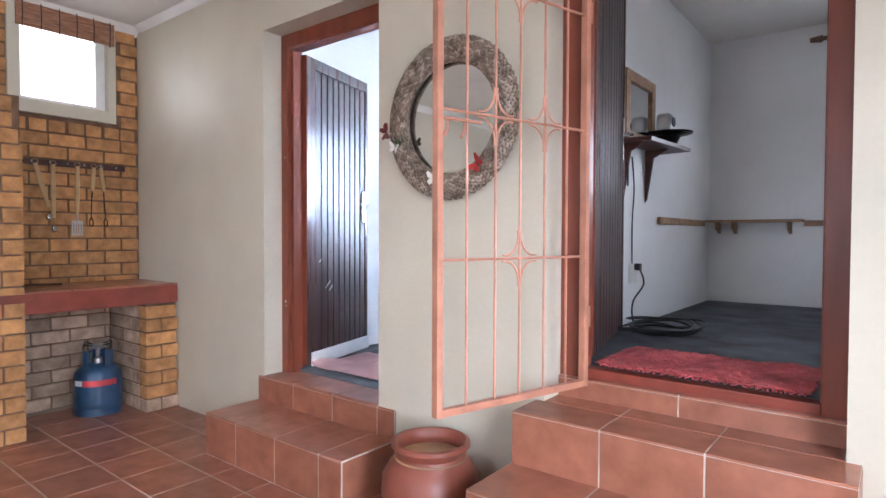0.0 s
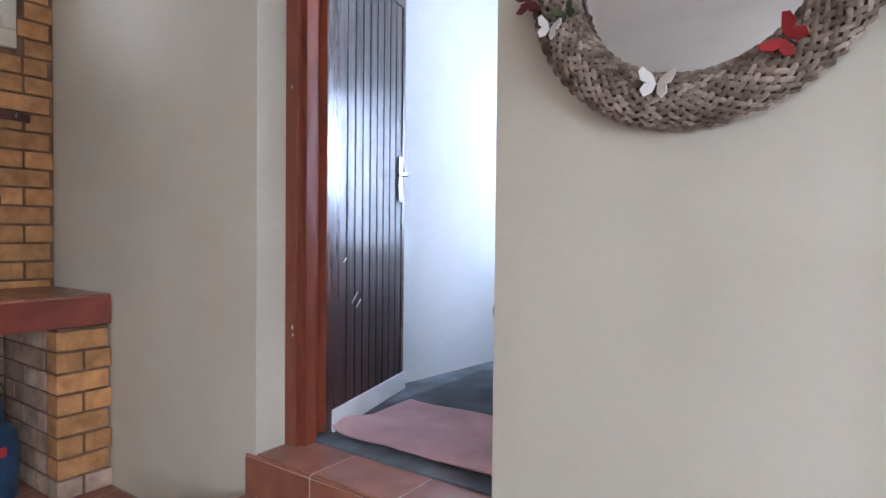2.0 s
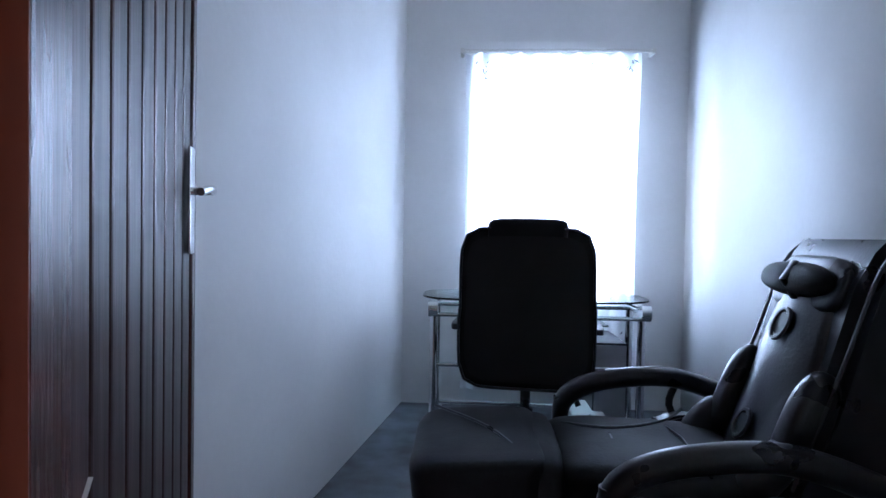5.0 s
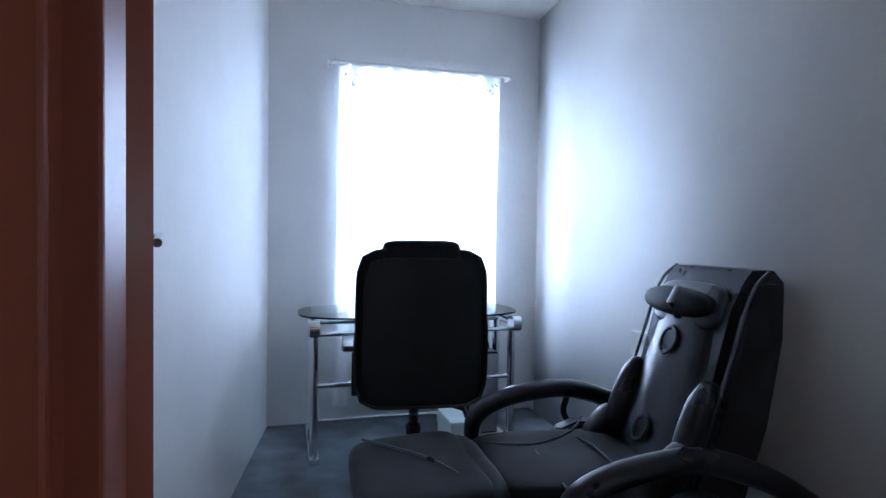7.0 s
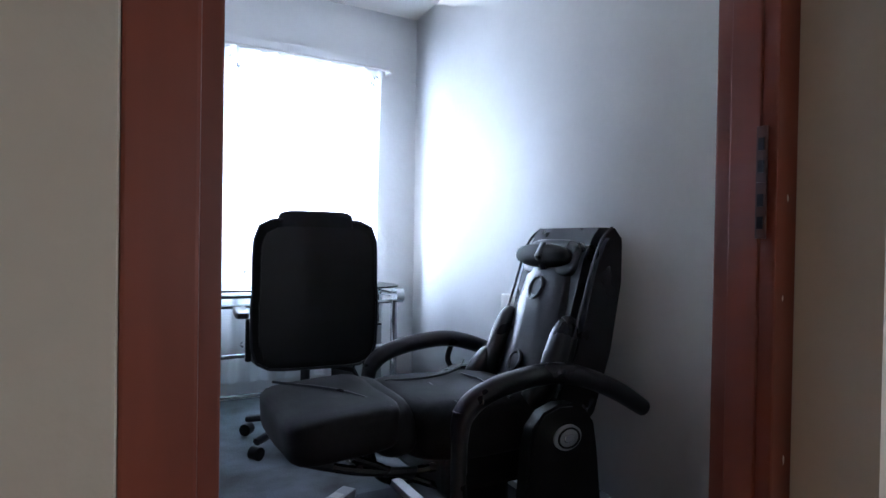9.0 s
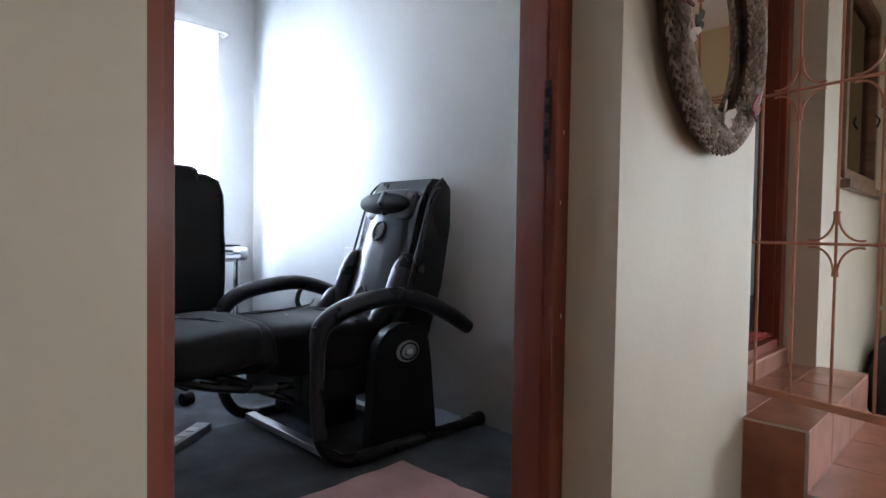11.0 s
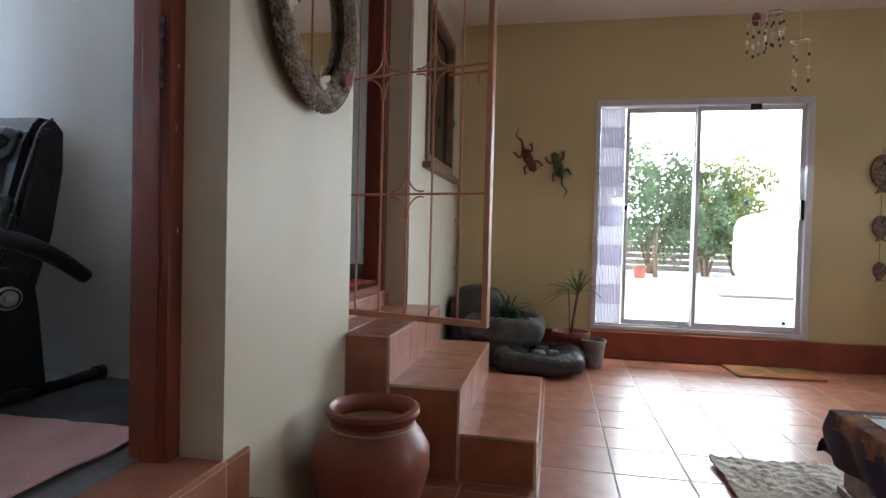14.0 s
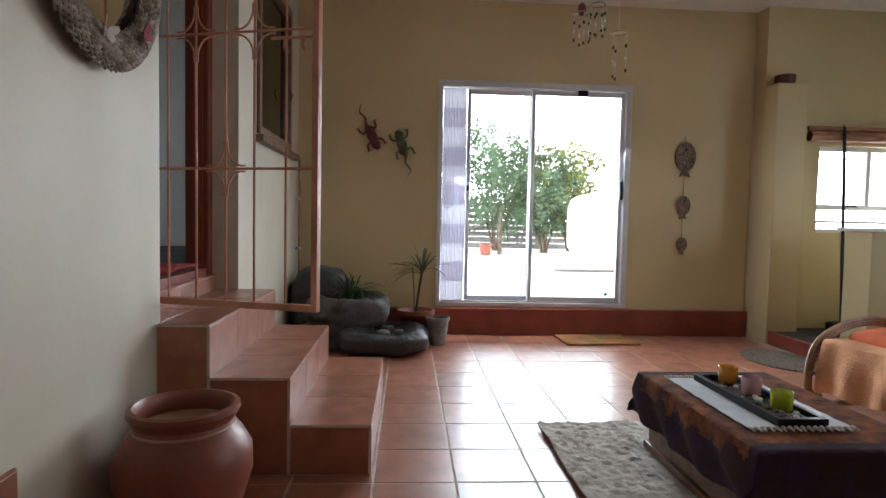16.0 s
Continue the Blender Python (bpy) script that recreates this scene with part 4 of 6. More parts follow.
# ---- store room ----
shelf = thing("corner_shelf", (0.787, 1.42, 1.755), "dark wooden wall shelf on two pointed brackets", "shelf")
part("board", slab(B(), [(0.0, -0.33), (0.17, -0.30), (0.21, 0.30), (0.0, 0.33)], "z", -0.011, 0.011, 0.003), DARKWOOD, shelf)
for y in (-0.28, 0.10):
    part("bracket", slab(B(), [(0.0, -0.011), (0.14, -0.011), (0.05, -0.06), (0.012, -0.31), (0.0, -0.33)], "y", y - 0.008, y + 0.008), DARKWOOD, shelf)
fr = thing("leaning_frame", (0.80, 1.35, 1.767), "old wooden mirror frame leaning on the shelf", "frame")
bm = B()
for a, b, c, d in ((-0.24, 0.24, 0, 0.05), (-0.24, 0.24, 0.33, 0.39), (-0.24, -0.18, 0.05, 0.33), (0.18, 0.24, 0.05, 0.33)):
    box(bm, 0.0, 0.022, a, b, c, d, 0.003)
part("frame", bm, WOOD, fr)
part("mirror_pane", box(B(), 0.004, 0.008, -0.18, 0.18, 0.05, 0.33), MIRROR, fr, "dull mirror pane")
bowl = solid("dark_bowl", lathe(B(), [(0.03, 0.0), (0.05, 0.01), (0.075, 0.06), (0.14, 0.075), (0.145, 0.082), (0.10, 0.085), (0.05, 0.05), (0.0, 0.045)], 32, (0.90, 1.58, 1.766)), BLACKMETAL, "wide black metal bowl on the shelf", "bowl")
spk = thing("small_speaker", (0.885, 1.58, 1.853), "small grey loudspeaker standing in a bowl", "speaker")
part("case", cushion(B(), Matrix.Translation((0, 0, 0.055)), 0.09, 0.10, 0.115, 5, 5), STEEL, spk)
part("cone", lathe(B(), [(0.0, 0.0), (0.02, 0.0), (0.03, 0.004), (0.03, 0.008), (0.0, 0.004)], 20), BLACK, spk).matrix_basis = pose(0.044, 0, 0.06, 0, 90, 0)
low = thing("low_wall_shelf", (0.80, 3.05, 1.33), "narrow varnished pine shelf along the back wall", "shelf")
part("board", box(B(), 0.0, 0.66, -0.16, 0.0, 0.0, 0.02, 0.003), WOOD, low)
part("wall_rail", box(B(), 0.66, 2.6, -0.022, 0.0, -0.03, 0.012, 0.002), WOOD, low)
for x in (0.06, 0.18, 0.56):
    part("bracket", slab(B(), [(-0.12, 0.0), (-0.10, -0.05), (0.0, -0.09), (0.0, 0.0)], "x", x, x + 0.022), WOOD, low)
side = solid("side_batten", box(B(), 0.787, 0.81, 1.75, 2.86, 1.30, 1.345, 0.003), WOOD, "varnished pine batten fixed to the wall", "batten")
coil = thing("cable_coil", (0.99, 1.20, FR), "coiled black extension cable on the carpet", "cable")
for k in range(7):
    pts = []
    for i in range(36):
        a = 2 * math.pi * i / 36
        r = 0.14 + 0.016 * k + 0.02 * math.sin(a * 2 + k)
        pts.append((r * 0.95 * math.cos(a) + 0.03 * math.sin(k * 2.1), r * 1.2 * math.sin(a) + 0.04 * math.cos(k * 1.7), 0.010 + 0.007 * k + 0.006 * math.sin(a * 3 + k)))
    part("loop", tube(B(), pts, 0.0055, 6, closed=True), HOSE, coil)
sock = thing("wall_socket", (0.787, 1.31, 1.0), "white wall socket with a black plug and cable", "socket")
part("plate", box(B(), 0.0, 0.012, -0.06, 0.06, -0.055, 0.06, 0.004), WHITEPAINT, sock)
part("plug", box(B(), 0.012, 0.045, 0.0, 0.045, 0.02, 0.06, 0.006), BLACK, sock)
part("cable", tube(B(), smooth_path([(0.04, 0.02, 0.03), (0.06, 0.03, -0.06), (0.03, -0.06, -0.16), (0.05, -0.10, -0.27), (0.12, -0.12, -0.30)], 6), 0.005, 6), HOSE, sock)
part("riser_cable", tube(B(), smooth_path([(0.008, -0.02, 0.06), (0.01, -0.03, 0.30), (0.008, 0.0, 0.5), (0.012, -0.05, 0.68)], 6), 0.004, 6), HOSE, sock)
rod = thing("curtain_rod", (1.56, 2.98, 2.66), "turned wooden curtain rod with a ribbed finial", "curtain rod")
part("pole", tube(B(), [(0.0, 0, 0), (1.5, 0, 0)], 0.016, 12), BROWNWOOD, rod)
bm = B()
for i in range(5):
    tube(bm, [(-0.016 * i - 0.014, 0, 0), (-0.016 * i, 0, 0)], 0.026 - 0.002 * i, 12)
part("finial", bm, BROWNWOOD, rod)
for x in (0.05, 1.45):
    part("bracket", box(B(), x, x + 0.03, -0.01, 0.08, -0.03, 0.02, 0.003), BROWNWOOD, rod)


# ---- massage recliner ----
ch = thing("massage_recliner", (0.015, 1.218, FL), "black leather massage recliner with curved arms and raised footrest", "recliner")
for s, tag in ((-1, "near"), (1, "far")):
    y = 0.33 * s
    loop = smooth_path([(-0.188, y, 0.48), (-0.19, y, 0.34), (-0.185, y, 0.17), (-0.15, y, 0.08), (-0.08, y, 0.035), (0.06, y, 0.028), (0.56, y, 0.028)], 5)
    part("side_frame", tube(B(), loop, 0.022, 12), BLACKMETAL, ch)
    part("end_cap", tube(B(), [(0.545, y, 0.028), (0.585, y, 0.028), (0.60, y, 0.028)], 0.028, 12, taper=[1, 1, 0.7]), BLACK, ch)
    arm = smooth_path([(-0.190, y, 0.40), (-0.180, y, 0.465), (-0.125, y, 0.512), (-0.01, y, 0.542), (0.16, y, 0.548), (0.345, y, 0.488), (0.495, y, 0.405)], 6)
    n = len(arm)
    part("armrest", tube(B(), arm, 0.031, 14, squash=1.0, taper=[0.75 + 0.25 * min(1, i / 8) - 0.15 * max(0, (i - n + 6) / 6) for i in range(n)]), LEATHER, ch, "glossy padded black armrest")
    outline = [(0.03, 0.035), (0.345, 0.035), (0.315, 0.30), (0.30, 0.38), (0.265, 0.425), (0.215, 0.448), (0.16, 0.45), (0.105, 0.432), (0.065, 0.39), (0.052, 0.33)]
    part("side_panel", slab(B(), outline, "y", y * 0.80, y * 0.97, 0.008), BLACK, ch, "matt black side panel with rounded top")
pan = part("control_panel", lathe(B(), [(0.0, 0.0), (0.045, 0.0), (0.045, 0.006), (0.036, 0.009), (0.0, 0.009)], 28), STEEL, ch, "oval silver control panel")
pan.matrix_basis = pose(0.188, -0.321, 0.352, 90, 0, 0) @ Matrix.Diagonal((1.15, 0.85, 1, 1))
ring = [(0.034 * math.cos(a), 0.034 * math.sin(a), 0.010) for a in np.linspace(0, 2 * math.pi, 24, endpoint=False)]
part("control_rim", tube(B(), ring, 0.0035, 6, closed=True), BLACK, pan, "dark rim of the control panel")
part("control_knob", box(B(), -0.018, 0.014, -0.012, 0.012, 0.008, 0.016, 0.003), CHROME, pan, "pale control grip")
seat = part("seat", cushion(B(), pose(-0.02, 0, 0.375, 0, 2, 0), 0.50, 0.46, 0.19, 5, 9, lump=0.012), DULL_LEATHER, ch)
for x in (-0.12, 0.06):
    part("seam", tube(B(), [(x, -0.21, 0.458), (x + 0.01, 0, 0.472), (x, 0.21, 0.458)], 0.004, 6), LEATHER, seat)
part("knee_roll", cushion(B(), pose(-0.30, 0, 0.40, 0, -6, 0), 0.13, 0.45, 0.17, 3.4, 7, lump=0.008), DULL_LEATHER, ch)
foot = part("footrest", cushion(B(), pose(-0.445, 0, 0.415, 0, -4, 0), 0.33, 0.46, 0.135, 6, 9, lump=0.008), DULL_LEATHER, ch, "worn black padded footrest")
part("seam", tube(B(), smooth_path([(-0.33, -0.2, 0.475), (-0.42, -0.02, 0.489), (-0.57, 0.16, 0.488)], 5), 0.004, 6), LEATHER, foot)
bm = B()
for s in (-1, 1):
    tube(bm, smooth_path([(-0.55, 0.14 * s, 0.34), (-0.40, 0.14 * s, 0.29), (-0.22, 0.14 * s, 0.26), (-0.05, 0.14 * s, 0.27)], 4), 0.014, 8)
    tube(bm, [(-0.42, 0.14 * s, 0.33), (-0.15, 0.14 * s, 0.20), (0.05, 0.14 * s, 0.26)], 0.012, 8)
tube(bm, [(-0.40, -0.15, 0.30), (-0.40, 0.15, 0.30)], 0.012, 8)
part("footrest_linkage", bm, BLACKMETAL, ch)
for x in (-0.10, 0.30):
    part("cross_member", box(B(), x, x + 0.04, -0.33, 0.33, 0.02, 0.045, 0.004), STEEL, ch)
part("seat_base", box(B(), -0.16, 0.24, -0.20, 0.20, 0.19, 0.31, 0.02), BLACK, ch)
part("motor_box", box(B(), -0.02, 0.14, -0.10, 0.14, 0.06, 0.20, 0.015), BLACK, ch)
side_outline = [(0.16, 0.34), (0.20, 0.46), (0.265, 0.60), (0.305, 0.74), (0.345, 0.88), (0.385, 0.955), (0.43, 0.985), (0.50, 0.985), (0.535, 0.95), (0.535, 0.80), (0.49, 0.56), (0.42, 0.36), (0.33, 0.28), (0.22, 0.28)]
side_outline = [(x + 0.018 if i < 6 else x, z) for i, (x, z) in enumerate(side_outline)]
bm = slab(B(), side_outline, "y", -0.222, 0.165)
bmesh.ops.bevel(bm, geom=[e for e in bm.edges if abs(e.verts[0].co.y - e.verts[1].co.y) < 0.01], offset=0.035, segments=4, affect="EDGES")
back = part("backrest", bm, LEATHER, ch, "tall glossy black leather backrest", smooth=50)


def padding(bm, path, w, d):
    """A soft strip that follows a path in the chair's middle plane."""
    n = len(path)
    rows = []
    for i, (x, z) in enumerate(path):
        t = i / (n - 1)
        ww = w * (0.75 + 0.25 * math.sin(math.pi * min(1, t * 1.15)))
        row = []
        for k in range(13):
            u = -1 + k / 6
            bulge = d * (1 - abs(u) ** 2.5) * (0.55 + 0.45 * math.sin(math.pi * t)) + 0.006 * noise.noise(Vector((u * 2, t * 5, 3)))
            row.append(bm.verts.new((x + 0.018 - bulge, -0.028 + u * ww / 2, z)))
        rows.append(row)
    for a, b in zip(rows, rows[1:]):
        for k in range(12):
            bm.faces.new((a[k], a[k + 1], b[k + 1], b[k]))
    bmesh.ops.recalc_face_normals(bm, faces=bm.faces)
    geo = bmesh.ops.extrude_face_region(bm, geom=list(bm.faces))
    for v in [g for g in geo["geom"] if isinstance(g, bmesh.types.BMVert)]:
        v.co.x += 0.03
    bmesh.ops.recalc_face_normals(bm, faces=bm.faces)
    return bm


front = [(0.168, 0.38), (0.19, 0.44), (0.222, 0.52), (0.252, 0.59), (0.276, 0.66), (0.296, 0.72), (0.314, 0.78), (0.33, 0.84), (0.348, 0.89), (0.372, 0.935)]
part("back_pad", padding(B(), front, 0.27, 0.035), LEATHER, back, "creased glossy leather pad", smooth=60)
for s in (-1, 1):
    part("side_bolster", cushion(B(), pose(0.262, -0.028 + 0.16 * s, 0.565, 0, 22, 0), 0.10, 0.075, 0.27, 2.6, 7, lump=0.006), LEATHER, back)
    part("hip_bolster", cushion(B(), pose(0.185, -0.02 + 0.175 * s, 0.47, 0, 40, 0), 0.09, 0.07, 0.16, 2.6, 6), LEATHER, back)
    pts = smooth_path([(0.225, -0.028 + 0.193 * s, 0.44), (0.325, -0.028 + 0.194 * s, 0.72), (0.395, -0.028 + 0.192 * s, 0.92), (0.46, -0.028 + 0.188 * s, 0.985)], 5)
    part("piping", tube(B(), pts, 0.005, 6), LEATHER, back)
part("head_pad", cushion(B(), pose(0.363, -0.028, 0.875, 0, 20, 0), 0.05, 0.28, 0.14, 4, 8), LEATHER, back)
pil = part("head_pillow", cushion(B(), pose(0.335, -0.01, 0.885, 0, 15, 0), 0.08, 0.29, 0.085, 2.4, 8, lump=0.006), DULL_LEATHER, back, "soft black head pillow")
part("pillow_strap", tube(B(), [(0.32, -0.03, 0.93), (0.292, -0.03, 0.885), (0.32, -0.03, 0.84)], 0.016, 8, squash=0.4), LEATHER, back)
for x, z, r in ((0.272, 0.775, 0.036), (0.185, 0.525, 0.032)):
    x += 0.018
    pts = [(x + 0.016 * math.sin(a) * 1.0, -0.028 + r * 0.85 * math.cos(a), z + r * math.sin(a)) for a in np.linspace(0, 2 * math.pi, 20, endpoint=False)]
    part("vent_ring", tube(B(), pts, 0.006, 6, closed=True), BLACK, back)
    part("vent_disc", lathe(B(), [(0.0, 0.0), (r * 0.8, 0.0), (r * 0.8, 0.004), (0.0, 0.004)], 18), BLACK, back).matrix_basis = pose(x + 0.004, -0.028, z, 0, -70, 0)
part("recline_lever", tube(B(), smooth_path([(0.18, 0.30, 0.40), (0.15, 0.34, 0.46), (0.17, 0.35, 0.52)], 4), 0.011, 8), BLACK, ch)
part("seat_cable", tube(B(), smooth_path([(-0.22, 0.10, 0.47), (-0.10, 0.02, 0.487), (0.05, 0.10, 0.484), (0.14, 0.20, 0.49)], 6), 0.004, 6), HOSE, ch, "thin black cable across the seat")
part("buckle", box(B(), 0.06, 0.10, -0.18, -0.155, 0.468, 0.49, 0.003), CHROME, ch)

hs = thing("multiplug_strip", (-0.355, 1.46, FL + 0.004), "grey plastic multiplug strip on the carpet", "power strip", turn=38)
part("case", box(B(), -0.15, 0.15, -0.028, 0.028, 0.0, 0.034, 0.006), STEEL, hs)
for i in range(4):
    part("outlet", box(B(), -0.12 + i * 0.055, -0.08 + i * 0.055, -0.018, 0.018, 0.033, 0.0365, 0.001), WHITELABEL, hs)

# ---- office chair ----
oc = thing("office_chair", (-0.222, 2.215, FL), "tall black leather swivel office chair at the desk", "office chair", turn=-6)
bo = []
for i in range(40):
    a = 2 * math.pi * i / 40
    c, s = math.cos(a), math.sin(a)
    k = (abs(c) ** 7 + abs(s) ** 7) ** (-1 / 7)
    zc = 0.312 * s * k
    bo.append((0.262 * c * k * (1.0 - 0.02 * (zc > 0)), 0.70 + zc))
bm = slab(B(), bo, "y", -0.28, -0.17)
bmesh.ops.bevel(bm, geom=[e for e in bm.edges if abs(e.verts[0].co.y - e.verts[1].co.y) < 0.01], offset=0.035, segments=4, affect="EDGES")
bk = part("backrest", bm, DULL_LEATHER, oc, "tall dark padded backrest", smooth=50)
part("head_roll", cushion(B(), Matrix.Translation((0, -0.215, 1.000)), 0.31, 0.12, 0.10, 5, 6), DULL_LEATHER, bk)
part("back_shell", slab(B(), [(x * 0.9, 0.70 + (z - 0.70) * 0.9) for x, z in bo], "y", -0.292, -0.28, 0.004), BLACK, bk)
part("piping", tube(B(), [(x, -0.258, z) for x, z in bo], 0.006, 6, closed=True), LEATHER, bk)
part("seat", cushion(B(), Matrix.Translation((0, 0.06, 0.42)), 0.50, 0.50, 0.12, 4, 8), LEATHER, oc)
for s in (-1, 1):
    part("arm_pad", cushion(B(), Matrix.Translation((0.285 * s, 0.02, 0.60)), 0.06, 0.30, 0.035, 5, 5), LEATHER, oc, "shiny black arm pad")
    part("arm_post", slab(B(), [(-0.14, 0.585), (-0.10, 0.585), (-0.07, 0.40), (-0.11, 0.40)], "x", 0.26 * s - 0.012, 0.26 * s + 0.012, 0.003), BLACK, oc)
part("gas_column", tube(B(), [(0, 0, 0.10), (0, 0, 0.24), (0, 0, 0.241), (0, 0, 0.37)], 0.027, 14, taper=[1.25, 1.25, 0.8, 0.8]), BLACKMETAL, oc)
part("tilt_lever", tube(B(), [(0.10, -0.05, 0.35), (0.20, -0.12, 0.335), (0.215, -0.13, 0.30)], 0.012, 8), BLACK, oc)
for k in range(5):
    a = 2 * math.pi * k / 5 + 2.55
    ex, ey = 0.29 * math.cos(a), 0.29 * math.sin(a)
    leg = part("base_leg", tube(B(), [(0.02 * math.cos(a), 0.02 * math.sin(a), 0.12), (ex * 0.6, ey * 0.6, 0.095), (ex, ey, 0.075)], 0.024, 8, squash=0.8, taper=[1.2, 1, 0.8]), BLACK, oc)
    part("caster", tube(B(), [(ex - 0.022 * math.sin(a), ey + 0.022 * math.cos(a), 0.028), (ex + 0.022 * math.sin(a), ey - 0.022 * math.cos(a), 0.028)], 0.028, 14), BLACK, leg)

# ---- desk ----
dk = thing("glass_desk", (-0.15, 2.68, FL), "chrome desk with a rounded clear glass top", "desk")
top = []
for i in range(44):
    a = 2 * math.pi * i / 44
    c, s = math.cos(a), math.sin(a)
    k = (abs(c) ** 3.2 + abs(s) ** 3.2) ** (-1 / 3.2)
    top.append((0.56 * c * k, 0.285 * s * k))
part("glass_top", slab(B(), top, "z", 0.674, 0.683, 0.002), DESKGLASS, dk, "greenish clear glass")
for s in (-1, 1):
    x = 0.49 * s
    for y in (-0.20, 0.02):
        part("leg", tube(B(), [(x, y, 0.02), (x, y, 0.665)], 0.019, 12), CHROME, dk)
    part("foot", box(B(), x - 0.024, x + 0.024, -0.25, 0.27, 0.0, 0.035, 0.008), CHROME, dk)
    part("side_rail", tube(B(), [(x, -0.24, 0.635), (x, 0.25, 0.635)], 0.016, 10), CHROME, dk)
    part("end_disc", tube(B(), [(x - 0.022, -0.25, 0.635), (x + 0.022, -0.25, 0.635)], 0.04, 18), CHROME, dk)
for y, z in ((-0.20, 0.60), (-0.20, 0.36), (0.25, 0.05), (-0.02, 0.63)):
    part("cross_rail", tube(B(), [(-0.49, y, z), (0.49, y, z)], 0.0105, 10), CHROME, dk)
part("keyboard_tray", box(B(), -0.33, 0.33, -0.24, 0.06, 0.565, 0.573, 0.003), DESKGLASS, dk, "sliding glass keyboard tray")
pc = thing("computer_tower", (0.20, 2.72, FL + 0.055), "silver and black computer tower on a low desk shelf", "computer")
part("case", box(B(), -0.07, 0.09, -0.19, 0.2, 0.0, 0.42, 0.006), BLACK, pc)
part("front_panel", box(B(), -0.065, 0.085, -0.2, -0.19, 0.01, 0.41, 0.004), STEEL, pc)
part("stand", box(B(), -0.13, 0.13, -0.24, 0.2, -0.05, -0.005, 0.004), WHITEPAINT, pc, "pale metal stand")
mon = solid("floor_battery_box", box(B(), 0.02, 0.18, 2.46, 2.72, FL + 0.06, FL + 0.20, 0.01), WHITEPAINT, "white boxed device beside the computer", "device")
mon.location.z = -0.055

# ---- study window, curtain ----
wf = thing("window_2", (-0.025, 3.17, 1.69), "white window behind a sheer curtain", "window")
tagged(wf, kind="structure")
bm = B()
for a, b, c, d in ((-0.425, 0.425, -0.64, -0.59), (-0.425, 0.425, 0.60, 0.65), (-0.425, -0.375, -0.59, 0.60), (0.375, 0.425, -0.59, 0.60), (-0.02, 0.02, -0.59, 0.60)):
    box(bm, a, b, -0.02, 0.03, c, d, 0.003)
part("window_frame", bm, WHITEPAINT, wf)
for a, b in ((-0.375, -0.02), (0.02, 0.375)):
    part("pane", box(B(), a, b, 0.003, 0.007, -0.59, 0.60), CLEAR, wf).visible_shadow = False
cur = thing("sheer_curtain", (-0.035, 2.985, 0.0), "sheer white curtain with a grey leaf print", "curtain")


def curtain_at(u, v):
    x = -0.485 + 0.97 * u
    z = 0.50 + (2.385 - 0.50) * v
    gather = 0.030 * (0.55 + 0.45 * v)
    y = gather * math.sin(u * 2 * math.pi * 9 + 0.6 * math.sin(v * 4)) * (0.8 + 0.3 * math.sin(u * 23)) - 0.012 * (1 - v)
    return (x * (1.0 - 0.025 * math.sin(math.pi * v)), y, z)


bm = B()
nu, nv = 150, 14
g = [[bm.verts.new(curtain_at(i / nu, j / nv)) for j in range(nv + 1)] for i in range(nu + 1)]
for i in range(nu):
    for j in range(nv):
        bm.faces.new((g[i][j], g[i + 1][j], g[i + 1][j + 1], g[i][j + 1]))
part("cloth", bm, SHEER, cur, smooth=80)
rg = random.Random(11)
bm = B()
for band, n in (((2.20, 2.34), 46), ((1.02, 1.24), 26), ((0.58, 0.86), 30)):
    for i in range(n):
        u, z = rg.random() * 0.94 + 0.03, rg.uniform(*band)
        x, y, _ = curtain_at(u, (z - 0.5) / 1.885)
        a, ln = rg.uniform(0, 3.1), rg.uniform(0.010, 0.022)
        dx, dz = ln * math.cos(a), ln * math.sin(a)
        nx, nz = -dz * 0.28, dx * 0.28
        slab(bm, [(x - dx, z - dz), (x + nx, z + nz), (x + dx, z + dz), (x - nx, z - nz)], "y", y - 0.004, y - 0.003)
tagged(part("leaf_print", bm, PRINT, cur, "small grey printed leaves"), kind="stuff")
part("rod", tube(B(), [(-0.515, -0.005, 2.40), (0.56, -0.005, 2.40)], 0.010, 10), WHITEPAINT, cur)
for x in (-0.515, 0.54):
    part("rod_bracket", box(B(), x, x + 0.02, -0.015, 0.075, 2.385, 2.415, 0.003), WHITEPAINT, cur)
lint = solid("trim_pelmet", box(B(), -0.50, 0.50, 3.035, 3.06, 2.425, 2.475, 0.004), WHITE_WALL, "white plastered lintel ledge above the curtain", "lintel", "structure")
soc = thing("double_socket", (0.655, 1.80, 1.02), "white double wall socket beside the recliner", "socket")
part("plate", box(B(), -0.03, 0.012, -0.065, 0.065, -0.05, 0.05, 0.005), WHITEPAINT, soc)
part("switch", box(B(), -0.036, -0.03, -0.03, -0.01, 0.0, 0.03, 0.002), WHITELABEL, soc)


